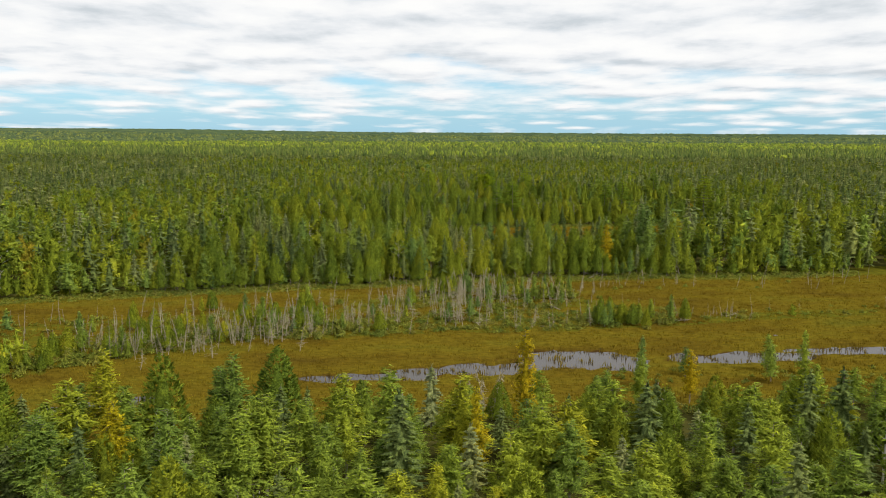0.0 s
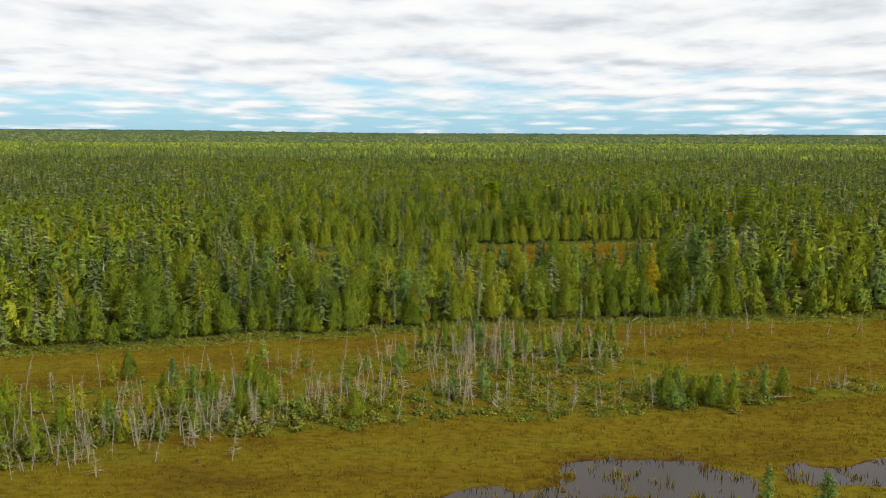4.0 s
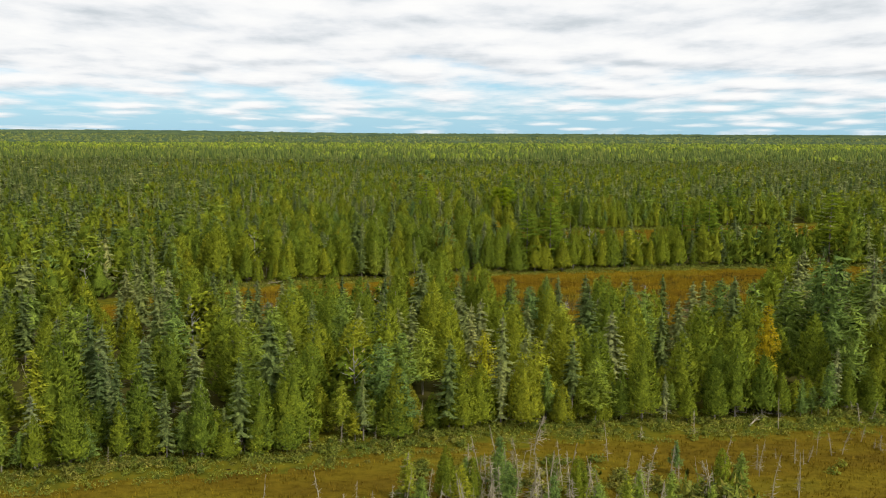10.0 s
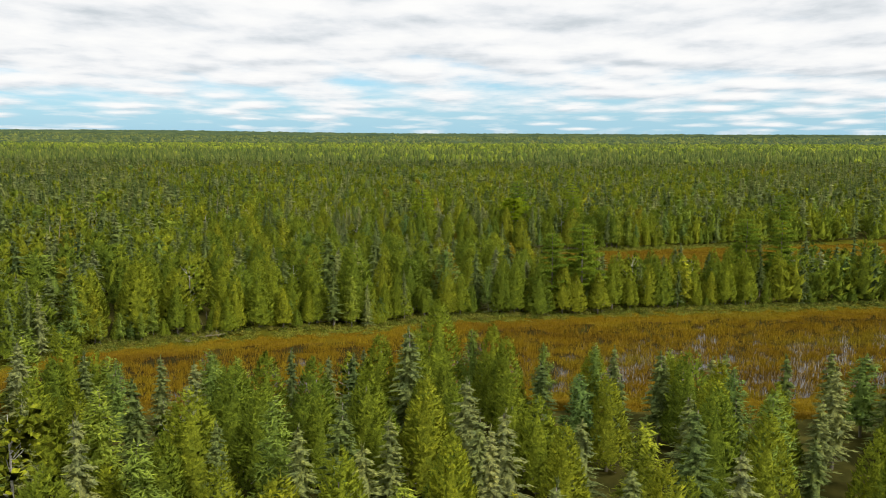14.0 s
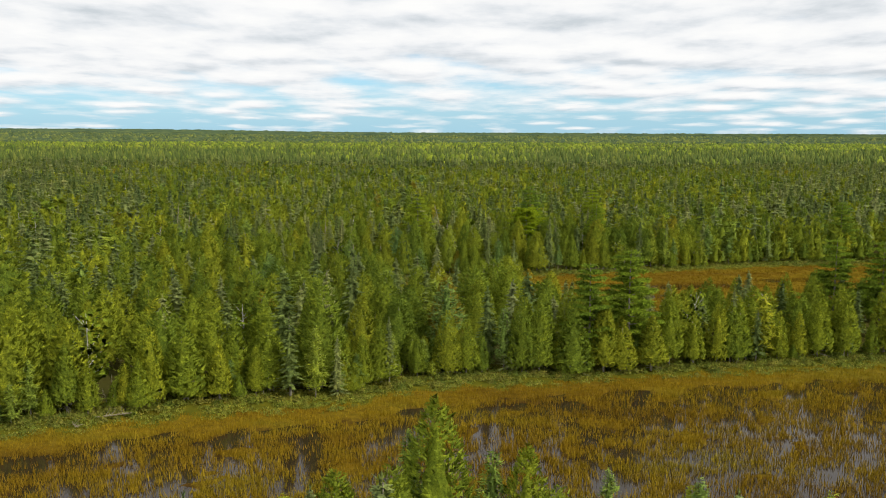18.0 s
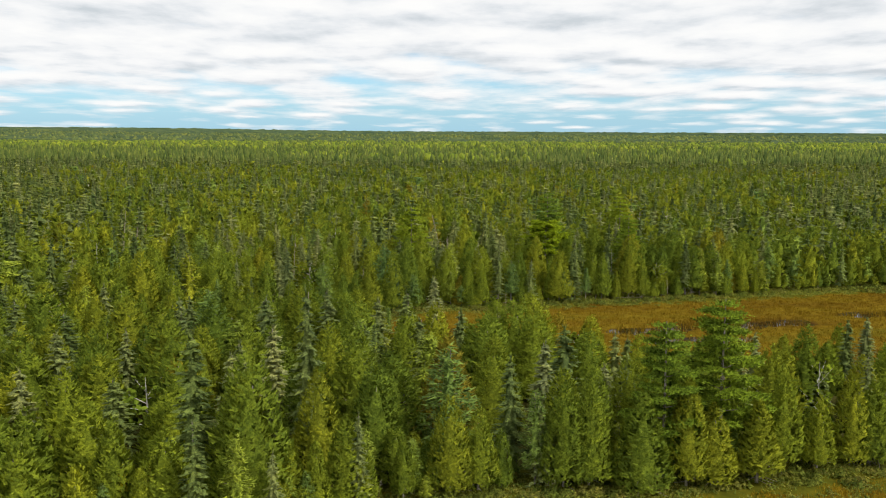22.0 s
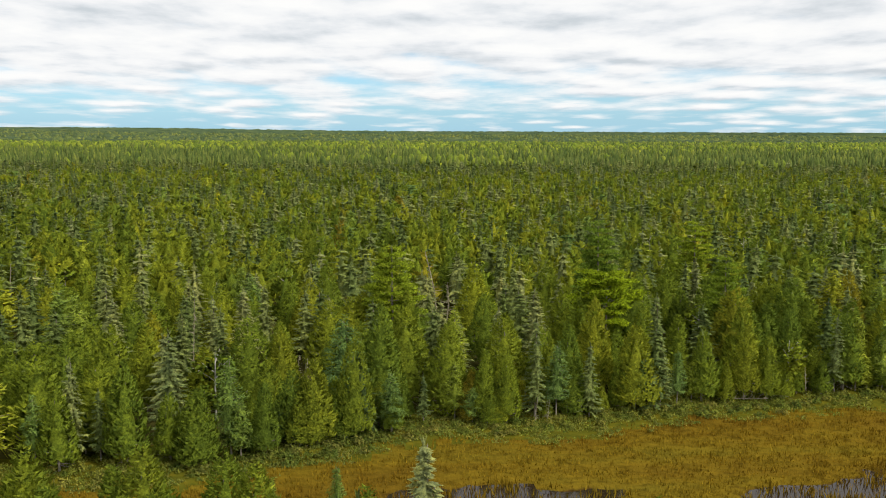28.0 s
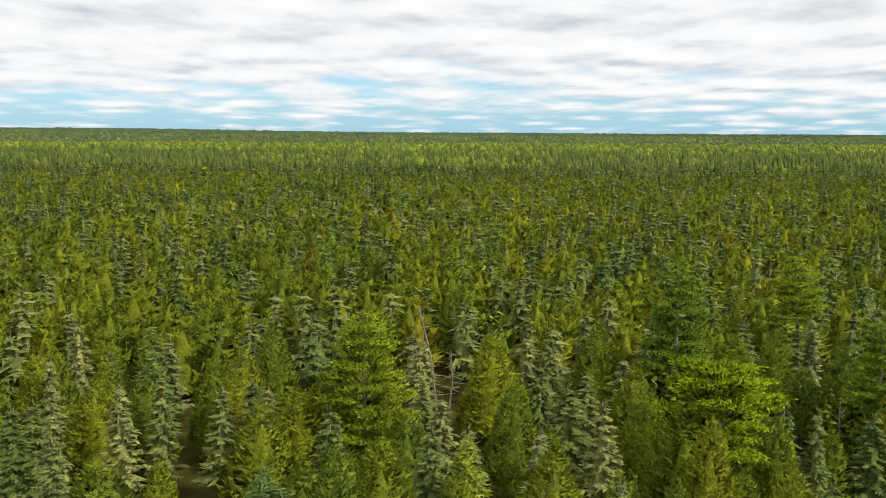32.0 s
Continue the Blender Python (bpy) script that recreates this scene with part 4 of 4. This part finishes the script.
# knots of dead trees close together on the strip
for cx0, cy0, rx, ry, many in ((-36, 143, 7, 4, 48), (-47, 137, 7, 4.5, 40), (-26, 151, 6, 4, 28), (-12, 160, 4, 3, 18), (1, 163, 3, 4, 18), (7, 183, 9, 8, 60), (-2, 180, 6, 4, 14), (24, 187.5, 5, 3, 12), (50, 166, 5, 2, 16), (42, 200, 8, 4, 14)):
    for _ in range(many):
        s = rng.uniform(0.45, 1.08) * (0.6 if cx0 > 30 else 1)
        plant("snag", rng.normal(cx0, rx * 0.8), rng.normal(cy0, ry * 0.8), s * 1.25, s)
for _ in range(150):
    s = rng.uniform(0.5, 1.1)
    plant("shrub", rng.uniform(-5, 20), rng.uniform(173, 197), s * 1.3, s)
for _ in range(26):
    s = rng.uniform(1.2, 2.0)
    plant("shrub", rng.normal(22.5, 1.7), rng.normal(185, 1.0), s, s * rng.uniform(1.1, 1.8))
for _ in range(14):
    s = rng.uniform(0.30, 0.5)
    plant(choose([("cedar", 40), ("larch", 60)]), rng.uniform(-4, 22), rng.uniform(176, 196), s * 1.2, s)
# a thin bare bush between the larches of the near shore
for _ in range(7):
    plant("snag", rng.normal(4.6, 0.5), rng.normal(104.5, 0.6), 1.7, rng.uniform(0.8, 1.25))
plant("stump", 12.5, 136.4, 0.9, 0.8)

# fallen dead trees by the shores
for a, b in ((-42.0, 298.5), (-40.0, 300.0), (-37.0, 300.5), (15.0, 405.5), (30.0, 410.5), (-30.0, 148.0), (-20.0, 150.0), (-38.0, 141.0), (6.0, 156.0), (2.0, 160.0), (40.0, 161.0), (52.0, 166.0), (-10.0, 153.0), (22.0, 172.0), (-48.0, 190.5), (10.0, 205.5), (33.0, 208.0)):
    plant("log", a, b, rng.uniform(0.8, 1.1), 1.0)

# ---------------------------------------------------------------- trees that one can walk round, each a thing of its own
TELL = {
    "cedar": ("cedar_tree", "dense yellow-green conical white cedar at the bog forest", "cedar"),
    "spruce": ("spruce_tree", "slender grey-green spruce with drooping tiered branches", "spruce"),
    "larch": ("larch_tree", "feathery soft green tamarack larch beside the bog", "larch"),
    "tamarack": ("larch_tree", "feathery yellow-green tamarack larch of the near wood", "larch"),
    "pine": ("pine_tree", "tall bright green white pine with layered boughs", "pine"),
    "birch": ("birch_tree", "slim pale birch with thin light green leaves", "birch"),
    "golden": ("golden_larch_tree", "yellowing golden tamarack larch among green trees", "larch"),
    "umbrella": ("umbrella_pine_tree", "bright green white pine with domed crown and bare trunk", "pine"),
    "stump": ("tree_stump", "small grey rotten stump standing in bog water", "stump"),
    "log": ("fallen_tree", "bleached fallen dead tree lying at the bog edge", "fallen tree"),
    "snag": ("dead_tree", "bleached grey dead tree with bare broken branches", "dead tree"),
    "shrub": ("bog_shrub", "low rounded green shrub at the bog edge", "shrub"),
}
DETAIL = {"golden": 1900, "tamarack": 1900, "umbrella": 26000, "stump": 1, "log": 22, "cedar": 2700, "spruce": 1480, "larch": 1800, "pine": 30000, "birch": 340, "snag": 52, "shrub": 120}
DISTANT = {"cedar": 48, "spruce": 54, "larch": 54, "tamarack": 54, "birch": 26, "snag": 8, "pine": 400, "shrub": 8}
NEAR = {"cedar": 1500, "spruce": 900, "larch": 900, "tamarack": 900, "pine": 1800, "birch": 200, "snag": 30, "shrub": 84}
WIDE = {"cedar": 220, "spruce": 112, "larch": 160, "tamarack": 160, "pine": 700, "birch": 60, "snag": 10, "shrub": 20}
MOST = {"larch": 150, "tamarack": 150}


def wood_of(kind):
    return DEADWOOD if kind in ("snag", "log", "stump") else BIRCHBARK if kind == "birch" else BARK


def tree_models(kind):
    name, label, cat = TELL[kind]
    models = []
    for crown, trunk in shapes(kind, DETAIL[kind]):
        if crown is None:
            base = new(name, mesh_of("stump", *trunk, [DEADWOOD]))
        elif trunk is None:
            base = new(name, mesh_of("foliage", *crown, [LEAF[kind]], normals=crown_normals(kind, *crown)))
        else:
            base = new(name)
            if kind in ("snag", "log"):
                c = new("bare_crown", mesh_of("bare_crown", *crown, [DEADWOOD]))
            else:
                c = new("crown", mesh_of("crown", *crown, [LEAF[kind]], normals=crown_normals(kind, *crown)))
            t = new("trunk", mesh_of("trunk", *trunk, [wood_of(kind)], None, None, True))
            c.parent = t.parent = base
        tagged(base, label, cat, cat + "s of the bog forest")
        models.append(base)
    return models


BENT = {}


def joined(name, trees, count, label, cat):
    """Many trees as one mesh: their crowns and stems."""
    Vs, Fs, Ss, Ns, Ds, o = [], [], [], [], [], 0
    for kind, x, y, wide, tall, turn, num, z in trees:
        vs = shapes(kind, count[kind])
        crown, trunk = vs[int(num * 997) % VARIANTS]
        c, s = math.cos(turn), math.sin(turn)
        M = np.array([[c * wide, s * wide, 0], [-s * wide, c * wide, 0], [0, 0, tall]])
        at = np.array([x, y, z])
        for slot, piece in enumerate((crown, trunk)):
            if piece is None or (slot and count in (WIDE, DISTANT) and kind != "snag"):
                continue
            V, F = piece
            key = (kind, count[kind], int(num * 997) % VARIANTS, slot)
            if key not in BENT:
                BENT[key] = plain_normals(V, F) if slot or kind == "snag" else crown_normals(kind, V, F)
            Ds.append(BENT[key] @ np.array([[c, s, 0], [-s, c, 0], [0, 0, 1]]))
            Vs.append(V @ M + at)
            Fs.append(F + o)
            Ss.append(np.full(len(F), slot))
            Ns.append(np.full(len(V), num))
            o += len(V)
    if not Vs:
        return
    kind = trees[0][0]
    leaf = DEADWOOD if kind == "snag" else LEAF_JOINED[kind]
    ob = new(name, mesh_of(name, np.concatenate(Vs), np.concatenate(Fs), [leaf, wood_of(kind)], np.concatenate(Ss), np.concatenate(Ns), normals=np.concatenate(Ds)))
    tagged(ob, label, cat, kind="stuff")


TX, TY = np.array([t[1] for t in TREES]), np.array([t[2] for t in TREES])
TREES = [(*t, z) for t, z in zip(TREES, ground_z(TX, TY).tolist())]
for kind in TELL:
    mine = sorted((t for t in TREES if t[0] == kind), key=lambda t: abs(t[1]) + (300 if t[2] > 445 else 0) - (200 if kind == "pine" else 0))
    most = MOST.get(kind, 300)
    things, rest = mine[:most], mine[most:]
    models, used = tree_models(kind), set()
    for _, x, y, wide, tall, turn, num, z in things:
        k = int(num * 997) % VARIANTS
        m = Matrix.LocRotScale((x, y, z), Euler((0, 0, turn)), (wide, wide, tall))
        if k in used:
            copy_thing(models[k], m)
        else:
            used.add(k)
    # the models themselves take the places of the first trees of their shape
    for k in range(VARIANTS):
        for _, x, y, wide, tall, turn, num, z in things:
            if int(num * 997) % VARIANTS == k:
                models[k].matrix_basis = Matrix.LocRotScale((x, y, z), Euler((0, 0, turn)), (wide, wide, tall))
                break
        else:
            for o in (*models[k].children_recursive, models[k]):
                bpy.data.objects.remove(o)
    joined(TELL[kind][0].replace("_tree", "").replace("bog_", "") + "_stand", [t for t in rest if abs(t[1]) < 62 and t[2] < 450], NEAR, "close stand of " + TELL[kind][1].split(" with ")[0] + " trees", TELL[kind][2])
    joined(TELL[kind][0].replace("_tree", "").replace("bog_", "") + "_stand", [t for t in rest if (abs(t[1]) >= 62 or t[2] >= 450) and t[2] < 560], WIDE, "wide stand of " + TELL[kind][1].split(" with ")[0] + " trees", TELL[kind][2])
    joined(TELL[kind][0].replace("_tree", "").replace("bog_", "") + "_stand", [t for t in rest if t[2] >= 560], DISTANT, "distant stand of " + TELL[kind][1].split(" with ")[0] + " trees", TELL[kind][2])

# ---------------------------------------------------------------- the forest beyond
def canopy_trees(name, x0, x1, y0, y1, step, kind, share, label, wide, tall, where):
    """Trees of the middle distance: small whole trees, many to a mesh."""
    x, y = scatter(x0, x1, y0, y1, step)
    v = vnoise(x, y, 160, 61) + 0.5 * vnoise(x, y, 40, 62) + 0.6 * smooth(800, 1500, y)
    ok = (rng.uniform(0, 1, len(x)) < share(v)) & wooded(x, y) & where(x, y)
    x, y = x[ok], y[ok]
    Vs, Fs, Ns, Ds, o = [], [], [], [], 0
    pick = rng.integers(0, VARIANTS, len(x))
    for k, (crown, trunk) in enumerate(shapes(kind, DISTANT[kind])):
        V, F = crown
        a, b = x[pick == k], y[pick == k]
        n = len(a)
        size = rng.uniform(0.7, 1.12, n)
        w = (wide * size * rng.uniform(0.9, 1.25, n))[:, None]
        turn = rng.uniform(0, 6.28, n)[:, None]
        c, q = np.cos(turn), np.sin(turn)
        P = np.stack([a[:, None] + (V[:, 0] * c - V[:, 1] * q) * w, b[:, None] + (V[:, 0] * q + V[:, 1] * c) * w, (hills(a, b) + 0.2)[:, None] + V[:, 2] * (tall * size)[:, None]], -1)
        N = crown_normals(kind, V, F)
        D = np.stack([N[:, 0] * c - N[:, 1] * q, N[:, 0] * q + N[:, 1] * c, N[:, 2] + 0 * c], -1)
        Vs.append(P.reshape(-1, 3))
        Ds.append(D.reshape(-1, 3))
        Fs.append((np.arange(n)[:, None, None] * len(V) + F[None] + o).reshape(-1, 3))
        Ns.append(np.repeat(rng.uniform(0, 1, n), len(V)))
        o += n * len(V)
    ob = new(name, mesh_of(name, np.concatenate(Vs), np.concatenate(Fs), [LEAF_JOINED[kind]], None, np.concatenate(Ns), normals=np.concatenate(Ds)))
    tagged(ob, label, "forest", kind="stuff")


def canopy_cones(name, x0, x1, y0, y1, step, kind, share, label, wide, tall, where=None, reach=60):
    """Tree tops too far off to tell their twigs apart."""
    x, y = scatter(x0, x1, y0, y1, step)
    v = vnoise(x, y, 160, 61) + 0.5 * vnoise(x, y, 40, 62) + 0.6 * smooth(800, 1500, y)
    ok = (np.abs(x) < reach + 0.53 * y) & (rng.uniform(0, 1, len(x)) < share(v))
    ok &= wooded(x, y)
    if where is not None:
        ok &= where(x, y)
    x, y = x[ok], y[ok]
    n, sides = len(x), 5 if y0 < 900 else 4
    z = hills(x, y) + 0.2
    size = rng.uniform(0.65, 1.15, n)
    h, r = tall * size, wide * size * rng.uniform(0.8, 1.25, n)
    a = rng.uniform(0, 6.28, n)[:, None] + np.arange(sides) * 2 * np.pi / sides
    lv = ((0.25, 1.0, 0.04), (0.62, 0.66, 0.09), (1.0, 0.06, 0.0)) if kind not in ("birch", "leafy") else ((0.25, 0.7, 0.05), (0.70, 1.0, 0.06), (1.0, 0.3, 0.03))
    rings = []
    for f, q, j in lv:
        rr = r[:, None] * q * rng.uniform(0.6, 1.3, (n, sides))
        rings.append(np.stack([x[:, None] + np.cos(a) * rr, y[:, None] + np.sin(a) * rr, z[:, None] + h[:, None] * (f + rng.uniform(-j, j, (n, sides)))], -1))
    V = np.concatenate(rings, 1)
    i = np.arange(sides)
    j = (i + 1) % sides
    q = []
    for k in range(2):
        q += [np.stack([i, j, j + sides], 1) + k * sides, np.stack([i, j + sides, i + sides], 1) + k * sides]
    q.append(np.stack([np.full(sides - 2, 2 * sides), 2 * sides + 1 + np.arange(sides - 2), 2 * sides + 2 + np.arange(sides - 2)], 1))
    q = np.concatenate(q)
    F = (np.arange(n)[:, None, None] * 3 * sides + q[None]).reshape(-1, 3)
    ob = new(name, mesh_of(name, V.reshape(-1, 3), F, [LEAF_JOINED[kind]], None, np.repeat(rng.uniform(0, 1, n), 3 * sides), True))
    tagged(ob, label, "forest", kind="stuff")


def side(x, y):
    return (np.abs(x) >= 35 + 0.5 * y) & (y > N1(x) + 1)


def beyond(x, y):
    inner = np.where(y < 470, (x > -150) & (x < 165) & (np.abs(x) < 40 + 0.49 * (y - 20)), (y < 800) & (np.abs(x) < 24 + 0.5 * (y - 354)))
    return ~inner & (np.abs(x) < 35 + 0.5 * y) & (y > N1(x) + 1)


def south(x, y):
    return (y < S1(x) - 1) & ((np.abs(x) > 72) | (y < 44))


# woods beside and behind the way, hidden from it
for x0, x1, y0, y1, where in ((-330, 330, -120, 112, south), (-330, 330, 120, 470, side)):
    canopy_cones("spruce_forest", x0, x1, y0, y1, 7.0, "spruce", lambda v: np.clip(0.85 - 0.2 * v, 0.1, 1), "dense spruce forest beside the bogs", 2.6, 10.0, where, 400)
    canopy_cones("cedar_forest", x0, x1, y0, y1, 7.5, "cedar", lambda v: np.clip(0.75 + 0.1 * v, 0, 1), "yellow-green cedar forest beside the bogs", 2.8, 9.0, where, 400)
# the middle distance
canopy_trees("spruce_forest", -480, 480, 170, 900, 5.3, "spruce", lambda v: np.clip(0.80 - 0.2 * v, 0.1, 1), "dense distant spruce forest", 1.35, 0.95, beyond)
canopy_trees("cedar_forest", -480, 480, 170, 900, 6.6, "cedar", lambda v: np.clip(0.60 + 0.1 * v, 0, 1), "distant yellow-green cedar forest", 1.3, 0.88, beyond)
canopy_trees("birch_forest", -480, 480, 170, 900, 8.5, "birch", lambda v: np.clip(0.02 + 0.4 * v, 0, 1), "light green leafy trees among conifers", 1.3, 0.95, beyond)
# plain cones from here on; the conifer tint holds the shade between twigs
canopy_cones("conifer_forest", -760, 760, 900, 1300, 6.6, "conifer", lambda v: np.clip(0.85 - 0.35 * v, 0.15, 1), "far conifer forest canopy with a darkened tint", 2.0, 11.5)
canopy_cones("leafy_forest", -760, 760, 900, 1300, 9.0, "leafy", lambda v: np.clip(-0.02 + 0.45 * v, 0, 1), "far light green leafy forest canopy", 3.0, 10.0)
canopy_cones("conifer_forest", -1020, 1020, 1300, 1800, 9.8, "conifer", lambda v: np.clip(0.85 - 0.35 * v, 0.15, 1), "far conifer forest canopy with a darkened tint", 3.2, 12.0)
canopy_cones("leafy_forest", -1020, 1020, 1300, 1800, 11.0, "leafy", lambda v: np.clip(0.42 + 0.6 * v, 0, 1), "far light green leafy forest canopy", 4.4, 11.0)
# beyond 1800 m the hills tint paints in the haze
canopy_cones("conifer_forest", -1700, 1700, 1800, 3200, 21.0, "hills", lambda v: np.clip(0.7 - 0.4 * v, 0.1, 1), "far conifer forest canopy with a darkened tint", 8.0, 15.0)
canopy_cones("leafy_forest", -1700, 1700, 1800, 3200, 24.0, "hills", lambda v: np.clip(0.3 + 0.4 * v, 0, 1), "far leafy forest canopy with haze in its colour", 11.0, 13.0)


def far_canopy():
    """The woods between two kilometres and the horizon: one uneven sheet of tree tops."""
    gx = np.arange(-2700, 2701, 11.0)
    gy = np.concatenate([np.arange(1750, 2600, 30), np.arange(2600, 4901, 90)])
    X, Y = np.meshgrid(gx, gy)
    X = X + rng.uniform(-6, 6, X.shape)
    Z = hills(X, Y) + 10 + rng.normal(0, 1.6, X.shape) + 1.5 * vnoise(X, Y, 90, 71)
    Z[0] = hills(X[0], Y[0])
    n = len(gx)
    i = (np.arange(len(gy) - 1)[:, None] * n + np.arange(n - 1)[None, :]).ravel()
    F = np.concatenate([np.stack([i, i + 1, i + n + 1], 1), np.stack([i, i + n + 1, i + n], 1)])
    ob = new("far_woodland", mesh_of("far_woodland", np.stack([X, Y, Z], -1).reshape(-1, 3), F, [FAR_WOOD]))
    tagged(ob, "rolling woodland to the horizon with haze in its colour", "woodland", kind="stuff")


far_canopy()
